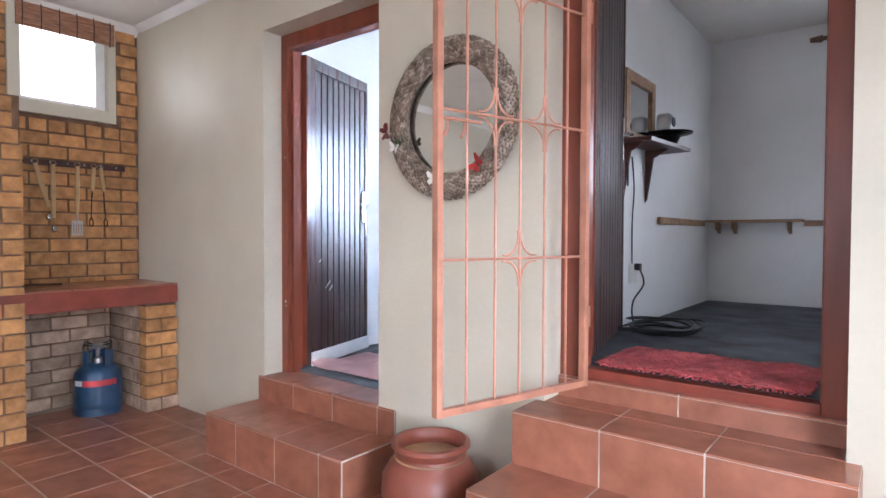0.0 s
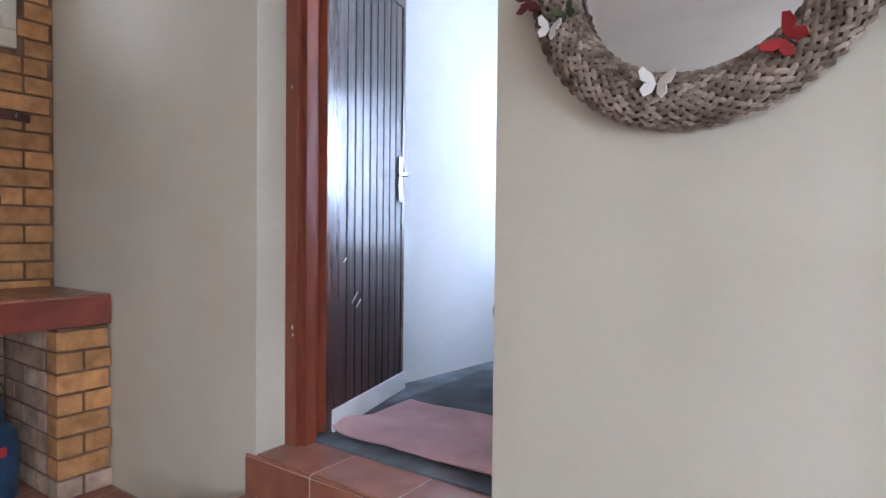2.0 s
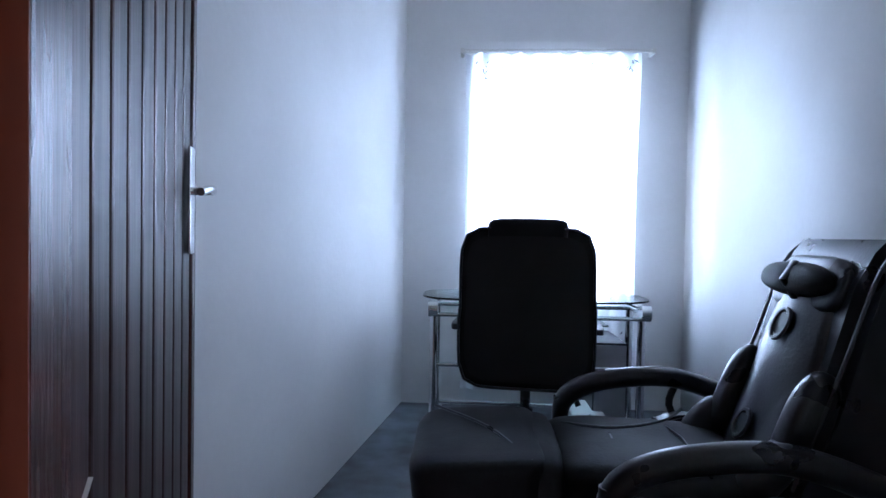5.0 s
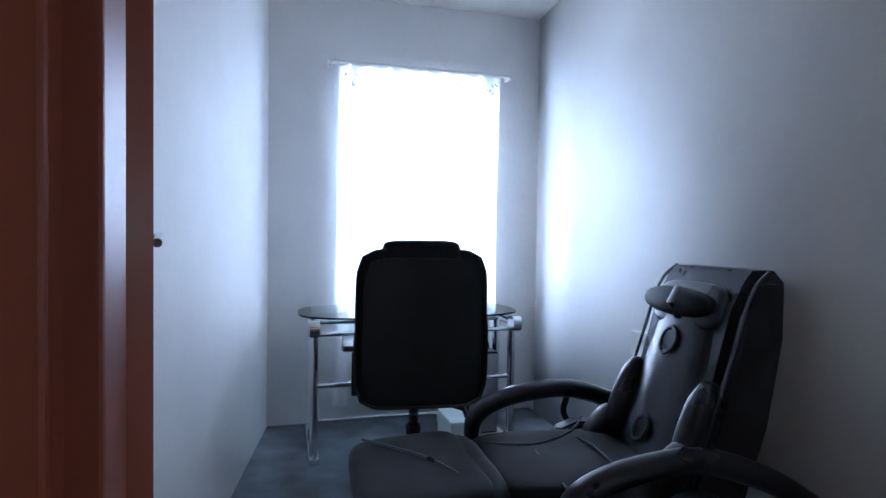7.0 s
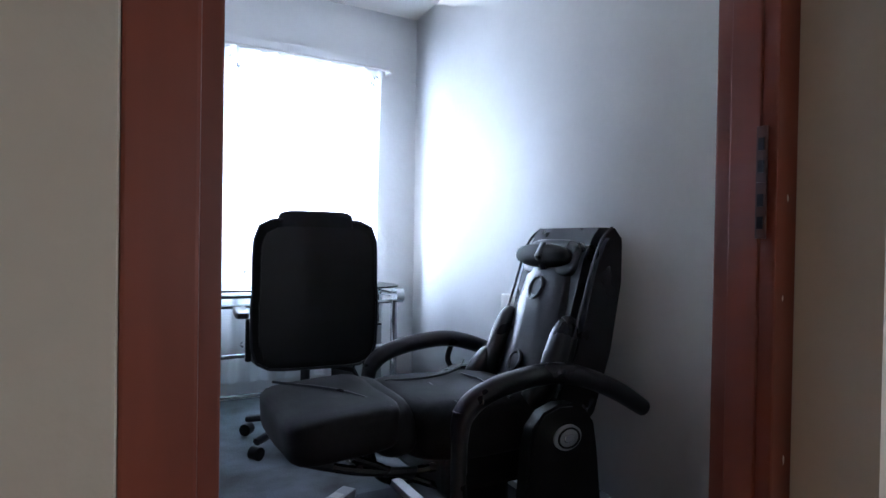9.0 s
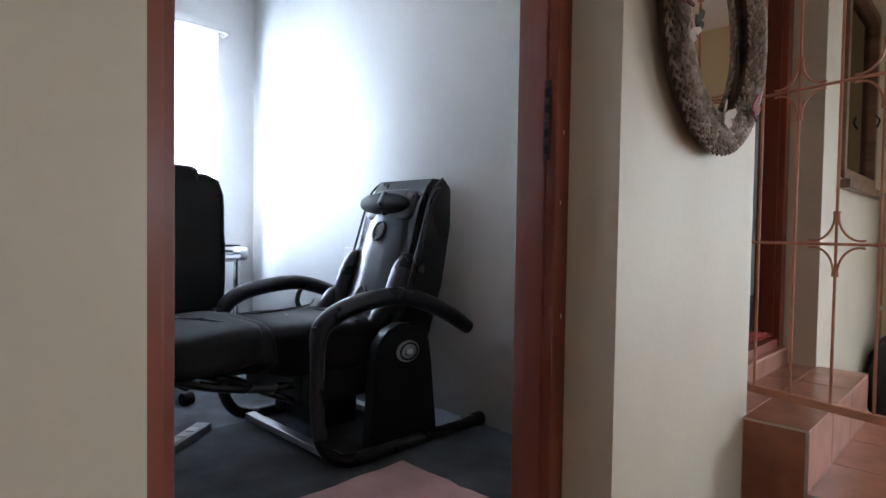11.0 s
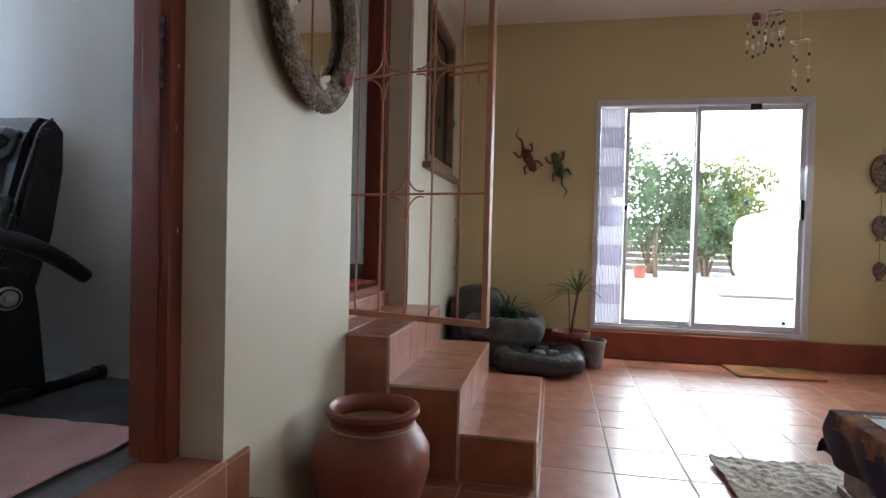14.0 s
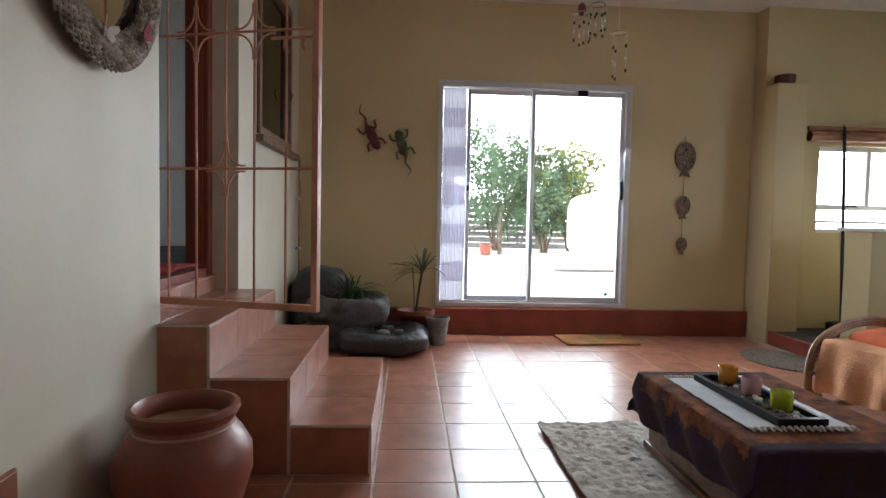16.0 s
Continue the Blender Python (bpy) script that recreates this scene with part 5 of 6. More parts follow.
# ---- sliding door ----
sd = thing("door_1", (3.66, -1.975, 0.235), "white aluminium sliding patio door standing shut", "sliding door")
tagged(sd, kind="structure")
bm = B()
for a, b, c, d in ((-0.825, 0.825, 0.0, 0.035), (-0.825, 0.825, 1.845, 1.895), (-0.825, -0.775, 0.035, 1.845), (0.785, 0.825, 0.035, 1.845)):
    box(bm, -0.075, 0.06, a, b, c, d, 0.004)
part("outer_frame", bm, ALU, sd)
part("threshold_rail", box(B(), -0.06, 0.05, -0.77, 0.78, 0.035, 0.048, 0.003), STEEL, sd)
for y0, y1, x in ((-0.772, 0.03, -0.03), (0.005, 0.575, 0.015)):
    bm = B()
    box(bm, x - 0.014, x + 0.014, y0, y0 + 0.032, 0.045, 1.84, 0.003)
    box(bm, x - 0.014, x + 0.014, y1 - 0.032, y1, 0.045, 1.84, 0.003)
    box(bm, x - 0.014, x + 0.014, y0 + 0.032, y1 - 0.032, 0.045, 0.085, 0.003)
    box(bm, x - 0.014, x + 0.014, y0 + 0.032, y1 - 0.032, 1.80, 1.84, 0.003)
    panel = part("sliding_panel", bm, ALU, sd)
    part("pane", box(B(), x - 0.003, x + 0.003, y0 + 0.032, y1 - 0.032, 0.085, 1.80), CLEAR, panel).visible_shadow = False
part("pull_handle", box(B(), -0.075, -0.044, -0.768, -0.742, 0.93, 1.09, 0.006), BLACK, sd, "black pull handle")
part("door_stop", box(B(), -0.07, -0.045, -0.44, -0.36, 1.80, 1.845, 0.004), PURPLE, sd, "small purple clip at the top")
part("lock_plate", box(B(), -0.05, -0.044, 0.555, 0.575, 0.98, 1.03, 0.002), BLACK, sd)
# ribbed clear strips folded at the side
for i in range(11):
    z0 = 0.045 + i * 0.163
    z1 = z0 + 0.163
    clear_band = i % 2 == 0
    bm = B()
    n = 17
    for k in range(n):
        y = 0.585 + 0.195 * k / n
        tube(bm, [(-0.02 + 0.004 * (k % 2), y + 0.0055, z0), (-0.02 + 0.004 * (k % 2), y + 0.0055, z1)], 0.0062, 6)
    part("ribbed_strip", bm, BRIGHT_STRIP if clear_band else DULL_STRIP, sd, "bright translucent ribbed strip" if clear_band else "dull grey ribbed strip", smooth=60)
for name, y, z, m, lab in (("window_sticker", -2.33, 1.33, BLUEGLASS, "blue glass bead cluster hanging on the door glass"), ("window_sticker", -2.63, 0.36, TEAL, "teal sticker on the door glass")):
    bm = B()
    rg = random.Random(5)
    for i in range(7):
        yy, zz = y + rg.uniform(-0.035, 0.035), z + rg.uniform(-0.06, 0.06) * (1.0 if m is BLUEGLASS else 0.4)
        cushion(bm, Matrix.Translation((3.612, yy, zz)), 0.012, 0.034, 0.034, 2, 3)
    solid(name, bm, m, lab, "sticker")

# ---- wooden window beside the gate ----
w3 = thing("window_3", (2.745, 0.0, 1.46), "brown wooden casement window with a drawn dark blind", "window")
tagged(w3, kind="structure")
bm = B()
for a, b, c, d in ((-0.475, 0.475, 0.0, 0.05), (-0.475, 0.475, 0.985, 1.04), (-0.475, -0.415, 0.05, 0.985), (0.415, 0.475, 0.05, 0.985)):
    box(bm, a, b, -0.02, 0.05, c, d, 0.004)
part("window_frame", bm, BROWNWOOD, w3)
for a, b in ((-0.415, 0.415),):
    part("pane", box(B(), a, b, 0.018, 0.022, 0.05, 0.985), CLEAR, w3)
part("window_sill", box(B(), -0.53, 0.62, -0.055, -0.001, -0.055, -0.012, 0.005), BROWNWOOD, w3)
part("drawn_blind", sheet(B(), lambda u, v: (-0.46 + 0.92 * u, 0.12 + 0.006 * math.sin(u * 60), 0.20 + 0.84 * v), 60, 2, 0.004), FENCEWOOD, w3, "grey-brown woven blind")
part("stay", tube(B(), smooth_path([(0.30, -0.03, 0.42), (0.34, -0.045, 0.40), (0.36, -0.03, 0.36)], 4), 0.006, 6), BLACKMETAL, w3)
pipe = thing("water_pipe", (3.50, -0.03, 0.5), "thin cream painted water pipe beside the corner", "pipe")
part("pipe", tube(B(), [(0, 0, 0.0), (0, 0, 0.95)], 0.011, 10), CANE, pipe)
part("valve", tube(B(), [(0, -0.01, 0.02), (0, -0.05, 0.02), (0.02, -0.06, 0.02)], 0.012, 8), STEEL, pipe)
part("clip", box(B(), -0.02, 0.02, -0.012, 0.029, 0.60, 0.62, 0.002), STEEL, pipe)
part("clip", box(B(), -0.02, 0.02, -0.012, 0.029, 0.2, 0.22, 0.002), STEEL, pipe)


# ---- stone fountain and plants ----
def boulder(name, m, sx, sy, sz, rough_amount, parent, material, label="", hollow=None):
    bm = cushion(B(), m, sx, sy, sz, 3.2, 14)
    for v in bm.verts:
        q = v.co * 6
        v.co += v.normal * 0 + Vector((noise.noise(q), noise.noise(q + Vector((9, 0, 0))), noise.noise(q + Vector((0, 9, 0))))) * rough_amount
        v.co += Vector((noise.noise(q * 3), noise.noise(q * 3 + Vector((5, 0, 0))), noise.noise(q * 3 + Vector((0, 5, 0))))) * rough_amount * 0.35
    if hollow:
        cx, cy, rx, ry, depth = hollow
        zt = max(v.co.z for v in bm.verts)
        for v in bm.verts:
            d = math.hypot((v.co.x - cx) / rx, (v.co.y - cy) / ry)
            if d < 1 and v.co.z > zt - sz * 0.4:
                v.co.z -= depth * (1 - d ** 3)
    return part(name, bm, material, parent, label, smooth=50)


MIDROCK = mat("pitted_grey_stone", (0.12, 0.12, 0.12), 0.55, var=0.4, scale=7, fine=30, bump=0.9, dist=0.01)
fo = thing("stone_fountain", (2.98, -0.55, 0.0), "stepped fountain of dark carved stone basins", "fountain")
boulder("lower_basin", Matrix.Translation((0.02, -0.20, 0.085)), 0.66, 0.66, 0.19, 0.02, fo, DARKROCK, "dark rough stone basin on the floor", (0.0, -0.20, 0.25, 0.26, 0.08))
boulder("middle_basin", Matrix.Translation((0.20, 0.08, 0.27)), 0.50, 0.62, 0.26, 0.025, fo, MIDROCK, "grey pitted stone basin", (0.18, 0.06, 0.19, 0.24, 0.10))
boulder("back_stone", Matrix.Translation((0.30, 0.30, 0.28)), 0.42, 0.48, 0.58, 0.03, fo, DARKROCK, "tall dark stone")
boulder("base_stone", Matrix.Translation((0.20, 0.18, 0.09)), 0.55, 0.60, 0.24, 0.03, fo, DARKROCK)
rg = random.Random(21)
for i in range(16):
    a, r = rg.uniform(0, 6.28), rg.uniform(0, 0.19)
    s = rg.uniform(0.03, 0.06)
    boulder("pebble", Matrix.Translation((0.01 + r * math.cos(a), -0.20 + r * math.sin(a), 0.125)), s, s * 1.2, s * 0.7, 0.004, fo, PALEROCK)
for i in range(14):
    a, r = rg.uniform(0, 6.28), rg.uniform(0, 0.15)
    s = rg.uniform(0.03, 0.05)
    boulder("pebble", Matrix.Translation((0.18 + r * math.cos(a), 0.06 + r * math.sin(a), 0.335)), s, s * 1.2, s * 0.7, 0.004, fo, PALEROCK)


def blade(bm, base, heading, length, width, rise, droop, steps=7):
    """A long strap leaf with a folded middle that rises and then droops."""
    d = Vector((math.cos(heading), math.sin(heading), 0))
    side = Vector((-d.y, d.x, 0))
    left, mid, right = [], [], []
    for i in range(steps + 1):
        t = i / steps
        p = Vector(base) + d * (length * t * math.cos(rise)) + Vector((0, 0, length * (t * math.sin(rise) - droop * t * t)))
        w = width * (0.5 + 1.1 * t) * (1 - t) ** 0.55 + 0.0004
        left.append(bm.verts.new(p + side * w))
        mid.append(bm.verts.new(p - Vector((0, 0, w * 0.35))))
        right.append(bm.verts.new(p - side * w))
    for i in range(steps):
        bm.faces.new((left[i], left[i + 1], mid[i + 1], mid[i]))
        bm.faces.new((mid[i], mid[i + 1], right[i + 1], right[i]))


def potted(name, place, label, profile, pot_mat, soil_z, soil_r):
    ob = thing(name, place, label, "potted plant")
    pt = part("pot", lathe(B(), profile, 32), pot_mat, ob)
    part("soil", lathe(B(), [(0.0, soil_z + 0.004), (soil_r, soil_z)], 24), SOIL, pt)
    return ob


BOWL = [(0.0, 0.0), (0.08, 0.0), (0.115, 0.05), (0.125, 0.13), (0.15, 0.15), (0.15, 0.172), (0.138, 0.172), (0.115, 0.14), (0.0, 0.10)]
dr = potted("dracaena", (3.30, -0.985, 0.0), "thin dracaena with drooping strap leaves in a clay bowl", [(r, z * 1.45) for r, z in BOWL], CLAY, 0.215, 0.125)
stem = smooth_path([(0.0, 0.0, 0.20), (-0.01, -0.02, 0.38), (0.0, -0.045, 0.55)], 5)
part("stem", tube(B(), stem, 0.011, 8), BARK, dr)
rg = random.Random(31)
for i in range(26):
    bm = B()
    blade(bm, (0.0, -0.045, 0.53 + 0.03 * rg.random()), rg.uniform(0, 6.28), rg.uniform(0.22, 0.36), 0.0115, rg.uniform(0.2, 1.35), rg.uniform(0.25, 0.75))
    part("leaf", bm, PALELEAF, dr)
part("side_stem", tube(B(), smooth_path([(0.02, 0.01, 0.2), (0.0, 0.015, 0.40), (0.01, 0.03, 0.58)], 4), 0.005, 6), BARK, dr)
for i in range(5):
    bm = B()
    blade(bm, (0.01, 0.03, 0.56), rg.uniform(0.5, 2.6), rg.uniform(0.12, 0.22), 0.006, rg.uniform(0.1, 0.6), 0.5)
    part("leaf", bm, PALELEAF, dr)
sm = potted("small_pot", (3.18, -1.155, 0.0), "small empty grey clay pot beside the fountain", [(0.0, 0.0), (0.062, 0.0), (0.075, 0.09), (0.086, 0.185), (0.094, 0.19), (0.094, 0.212), (0.082, 0.212), (0.075, 0.15), (0.0, 0.12)], PALEROCK, 0.13, 0.07)
fern = thing("spider_plant", (3.14, -0.50, 0.36), "green spider plant growing in the stone basin", "plant")
for i in range(60):
    bm = B()
    blade(bm, (rg.uniform(-0.04, 0.04), rg.uniform(-0.05, 0.05), rg.uniform(-0.04, 0.02)), rg.uniform(0, 6.28), rg.uniform(0.26, 0.48), 0.008, rg.uniform(0.5, 1.35), rg.uniform(0.4, 0.9))
    part("leaf", bm, LEAF, fern)

# ---- wall ornaments ----
def gecko(name, y, z, turn, material, label):
    ob = thing(name, (3.588, y, z), label, "ornament", "geckos on the wall")
    ob.matrix_basis = pose(3.588, y, z, turn, 0, 0)
    bm = tube(B(), smooth_path([(0, 0.01, 0.13), (0, 0.0, 0.09), (0, 0.0, 0.03), (0, 0.005, -0.04), (0, -0.005, -0.08)], 4), 0.040, 10, squash=0.6, taper=[0.55] * 3 + [0.9] * 3 + [0.7] * 2 + [1.0] * 6 + [0.6] * 3)
    part("body", bm, material, ob)
    part("tail", tube(B(), smooth_path([(0, -0.005, -0.08), (0, 0.02, -0.15), (0, 0.0, -0.21), (0, 0.045, -0.26)], 5), 0.012, 8, taper=[1 - 0.055 * i for i in range(16)]), material, ob)
    for s, zz in ((-1, 0.05), (1, 0.05), (-1, -0.05), (1, -0.05)):
        part("leg", tube(B(), smooth_path([(0, 0.015 * s, zz), (0, 0.06 * s, zz + 0.012), (0, 0.075 * s, zz + (0.05 if zz > 0 else -0.03))], 4), 0.009, 7), material, ob)
        for k in (-1, 0, 1):
            f = (0, 0.075 * s, zz + (0.05 if zz > 0 else -0.03))
            part("toe", tube(B(), [f, (0, f[1] + 0.014 * k, f[2] + (0.018 if zz > 0 else -0.018))], 0.004, 5), material, ob)


gecko("wall_gecko", -0.595, 1.655, 152, MAROON, "maroon painted metal gecko crawling on the wall")
gecko("wall_gecko", -0.855, 1.575, -20, GREEN, "mottled green metal gecko crawling on the wall")
fish = thing("fish_hanging", (3.592, -3.278, 0.0), "string of three mosaic clay fish on the wall", "wall hanging")
part("string", tube(B(), [(0, 0, 0.70), (0, 0, 1.72)], 0.003, 6), CANE, fish)
for zc, h in ((1.53, 0.30), (1.117, 0.20), (0.785, 0.145)):
    w = h * 0.30
    pts = [(w * math.sin(a) * (1.0), zc + 0.06 * h + 0.42 * h * math.cos(a)) for a in np.linspace(0.0, 2 * math.pi, 22, endpoint=False)]
    fb = part("fish_body", slab(B(), pts, "x", -0.022, 0.002, 0.004), MOSAIC, fish, "speckled clay fish")
    part("fish_tail", slab(B(), [(-0.02 * h / 0.3, zc - 0.33 * h), (0.02 * h / 0.3, zc - 0.33 * h), (0.05 * h / 0.3, zc - 0.52 * h), (0.0, zc - 0.46 * h), (-0.05 * h / 0.3, zc - 0.52 * h)], "x", -0.018, 0.0, 0.002), MOSAIC, fb)
    part("fish_eye", lathe(B(), [(0.0, 0.0), (0.012 * h / 0.3, 0.0), (0.0, 0.006)], 12), BLACK, fb).matrix_basis = pose(-0.023, 0.0, zc + 0.25 * h, 0, -90, 0)


def chime(name, x, y, z, n, drop, material, label, seed):
    ob = thing(name, (x, y, z), label, "wind chime")
    rg2 = random.Random(seed)
    part("cord", tube(B(), [(0, 0, 0.0), (0, 0, H - z)], 0.002, 5), WHITELABEL, ob)
    part("hoop", tube(B(), [(0.05 * math.cos(a), 0.05 * math.sin(a), 0) for a in np.linspace(0, 2 * math.pi, 18, endpoint=False)], 0.004, 6, closed=True), CANE, ob)
    for k in range(n):
        a = 2 * math.pi * k / n
        px, py = 0.05 * math.cos(a), 0.05 * math.sin(a)
        ln = drop * rg2.uniform(0.6, 1.0)
        st = part("strand", tube(B(), [(px, py, 0), (px, py, -ln)], 0.0015, 5), WHITELABEL, ob)
        for j in range(3):
            part("bead", cushion(B(), Matrix.Translation((px, py, -ln * (0.35 + 0.32 * j))), 0.017, 0.017, 0.026, 2, 3), material if j % 2 else WEAVE_DARK, st)
    return ob


chime("wind_chime", 2.6, -2.15, 2.42, 7, 0.26, CHROME, "crystal and bead wind chime hanging from the ceiling", 3)
chime("wind_chime", 2.6, -2.045, 2.36, 4, 0.28, OFFWHITE, "small white wind chime hanging from the ceiling", 4)
chime("wind_chime", 2.6, -2.30, 2.24, 3, 0.32, OFFWHITE, "thin white bead mobile hanging from the ceiling", 6)
ang = solid("purple_angel_ornament", cushion(B(), Matrix.Translation((2.6, -2.045, 2.385)), 0.035, 0.055, 0.09, 2.2, 5, lump=0.012), MAROON, "small dark purple cloth ornament above the wind chime", "ornament")

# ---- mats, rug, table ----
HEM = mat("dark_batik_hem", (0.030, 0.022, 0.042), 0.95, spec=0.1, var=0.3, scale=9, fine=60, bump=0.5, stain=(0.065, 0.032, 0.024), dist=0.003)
dm = thing("doormat", (3.32, -2.465, 0.0), "orange and green coir doormat below the sliding door", "doormat", turn=3)
part("rug_body", box(B(), -0.17, 0.19, -0.30, 0.30, 0.0, 0.018, 0.004), MATGREEN, dm)
ov = thing("oval_rug", (2.70, -3.62, 0.0), "speckled grey oval rug before the kitchen step", "rug")
part("rug_body", lathe(B(), [(0.0, 0.0), (1.0, 0.0), (1.0, 0.01), (0.97, 0.014), (0.0, 0.014)], 48), OVALRUG, ov).matrix_basis = Matrix.Diagonal((0.34, 0.235, 1, 1))
wr = thing("wool_rug", (0, 0, 0), "oatmeal shaggy wool rug under the low table", "rug")
part("rug_body", rug_sheet(0.10, 1.385, -2.55, -1.535, 0.022, 0.006, 4.0, shag=0.012, nu=110, nv=84), WOOLRUG, wr)
fringe(wr, -2.5, -1.56, 1.38, 0.012, 80, 0.03, WOOLRUG, "y", 1)

TX0, TX1, TY0, TY1, TZ = 0.27, 1.10, -2.45, -1.905, 0.335
tb = thing("low_chest_table", ((TX0 + TX1) / 2, (TY0 + TY1) / 2, 0.028), "low brown wooden chest used as a coffee table", "coffee table")
hx, hy = (TX1 - TX0) / 2, (TY1 - TY0) / 2
part("chest_body", box(B(), -hx + 0.03, hx - 0.03, -hy + 0.03, hy - 0.03, 0.03, TZ - 0.04, 0.006), BROWNWOOD, tb)
part("chest_base", box(B(), -hx + 0.015, hx - 0.015, -hy + 0.015, hy - 0.015, 0.0, 0.03, 0.004), BROWNWOOD, tb)
part("lid", box(B(), -hx, hx, -hy, hy, TZ - 0.04, TZ - 0.028, 0.004), BROWNWOOD, tb)
cl = thing("batik_tablecloth", ((TX0 + TX1) / 2, (TY0 + TY1) / 2, TZ), "brown and purple batik cloth draped over the chest", "tablecloth")


def cloth_at(u, v):
    """Flat on the top, falling over all four edges in soft folds."""
    ext = 0.17
    x, y = -hx - ext + (2 * hx + 2 * ext) * u, -hy - ext + (2 * hy + 2 * ext) * v
    ox, oy = max(0, abs(x) - hx - 0.006), max(0, abs(y) - hy - 0.006)
    drop = min(max(ox, oy), 0.165)
    fold = 0.012 * math.sin((x * 3 + y * 5) * 9) + 0.010 * noise.noise(Vector((x * 8, y * 8, 2)))
    fx, fy = math.copysign(min(abs(x), hx + 0.010 + (0.03 * drop / 0.17 + fold * min(1, drop * 9) if ox >= oy else 0)), x), math.copysign(min(abs(y), hy + 0.010 + (0.03 * drop / 0.17 + fold * min(1, drop * 9) if oy > ox else 0)), y)
    return (fx, fy, 0.008 - drop * (1.0 - 0.10 * noise.noise(Vector((x * 4, y * 4, 7)))) + 0.0015 * noise.noise(Vector((x * 14, y * 14, 1))))


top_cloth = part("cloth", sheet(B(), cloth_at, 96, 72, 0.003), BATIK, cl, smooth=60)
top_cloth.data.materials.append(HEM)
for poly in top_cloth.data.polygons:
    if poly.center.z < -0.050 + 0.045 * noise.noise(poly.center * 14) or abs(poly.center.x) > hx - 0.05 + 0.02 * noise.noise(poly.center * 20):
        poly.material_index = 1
rn = thing("table_runner", (0.70, -2.13, TZ + 0.0135), "white woven cotton runner with a knotted fringe", "table runner")
part("cloth", sheet(B(), lambda u, v: (-0.27 + 0.54 * u, -0.17 + 0.34 * v, 0.003 + 0.001 * math.sin(u * 40)), 40, 20, 0.003), RUNNER, rn)
for x, s in ((-0.275, -1), (0.275, 1)):
    for k in range(17):
        y = -0.165 + k * 0.0206
        bm = cushion(B(), Matrix.Translation((x + s * 0.008, y, 0.005)), 0.016, 0.014, 0.012, 2, 3)
        tube(bm, [(x + s * 0.012, y, 0.004), (x + s * 0.03, y + 0.004 * (k % 3 - 1), 0.002)], 0.004, 5)
        part("tassel", bm, OFFWHITE, rn)
tr = thing("candle_tray", (0.68, -2.135, TZ + 0.018), "long black wooden tray filled with pebbles", "tray")
part("tray_base", box(B(), -0.255, 0.255, -0.075, 0.075, 0.0, 0.008, 0.002), BLACK, tr)
for a, b, c, d in ((-0.262, 0.262, -0.082, -0.062), (-0.262, 0.262, 0.062, 0.082), (-0.262, -0.242, -0.062, 0.062), (0.242, 0.262, -0.062, 0.062)):
    part("tray_rim", box(B(), a, b, c, d, 0.0, 0.026, 0.003), BLACK, tr)
rg = random.Random(9)
for i in range(60):
    s = rg.uniform(0.013, 0.024)
    m = (PALEROCK, OFFWHITE, WEAVE_DARK, DARKROCK)[i % 4]
    part("pebble", cushion(B(), pose(rg.uniform(-0.23, 0.23), rg.uniform(-0.052, 0.052), 0.012, 0, 0, rg.uniform(0, 180)), s * 1.2, s, s * 0.7, 2.2, 3), m, tr)
for x, c, lab in ((0.866, (0.85, 0.42, 0.05), "amber"), (0.715, (0.80, 0.45, 0.50), "pink"), (0.545, (0.55, 0.62, 0.03), "lime green")):
    g_mat = mat(lab.replace(" ", "_") + "_frosted_glass", c, 0.25, var=0.05, bump=0.02)
    g_mat.node_tree.nodes["Principled BSDF"].inputs["Transmission Weight"].default_value = 0.45
    cd = thing("candle_glass", (x + 0.01, -2.155, TZ + 0.028), lab + " frosted glass candle holder on a pebble tray", "candle holder", "candle holders on the tray")
    part("glass", lathe(B(), [(0.0, 0.0), (0.03, 0.0), (0.033, 0.006), (0.035, 0.06), (0.0335, 0.062), (0.031, 0.058), (0.029, 0.008), (0.0, 0.006)], 28), g_mat, cd)
    part("candle", lathe(B(), [(0.0, 0.008), (0.024, 0.008), (0.024, 0.03), (0.0, 0.031)], 18), OFFWHITE, cd, "white wax candle")

# ---- cane chair ----
cc = thing("cane_armchair", (1.40, -3.50, 0.0), "bent cane armchair with an orange cushion and peach throw", "armchair", turn=104)
for s in (1, -1):
    y = 0.36 * s
    for k in range(3):
        o = 0.016 * k
        pts = smooth_path([(0.30 - o, y, 0.03 + o), (0.375 - o, y, 0.10), (0.37 - o, y, 0.24), (0.30 - o, y, 0.37 - o), (0.12, y, 0.45 - o), (-0.12, y, 0.47 - o), (-0.38, y, 0.40 - o), (-0.48 + o, y, 0.2), (-0.40 + o, y, 0.03 + o)], 6)
        part("hoop", tube(B(), pts, 0.012, 8), CANE, cc)
    part("runner", tube(B(), [(-0.40, y, 0.014), (0.30, y, 0.014)], 0.014, 8), CANE, cc)
    for x, z in ((0.355, 0.19), (0.335, 0.30)):
        part("binding", box(B(), x - 0.03, x + 0.016, y - 0.016, y + 0.016, z - 0.012, z + 0.012, 0.004), WEAVE_LIGHT, cc)
for x, z in ((0.30, 0.20), (-0.10, 0.18), (-0.40, 0.22)):
    part("cross_pole", tube(B(), [(x, -0.36, z), (x, 0.36, z)], 0.014, 8), CANE, cc)
part("seat_cushion", cushion(B(), pose(-0.09, 0, 0.325, 0, 2, 0), 0.60, 0.69, 0.24, 5, 9, lump=0.01), ORANGE, cc, "plump orange seat cushion")
part("back_cushion", cushion(B(), pose(-0.40, 0, 0.47, 0, -18, 0), 0.14, 0.62, 0.36, 5, 8, lump=0.01), ORANGE, cc, "plump orange back cushion")


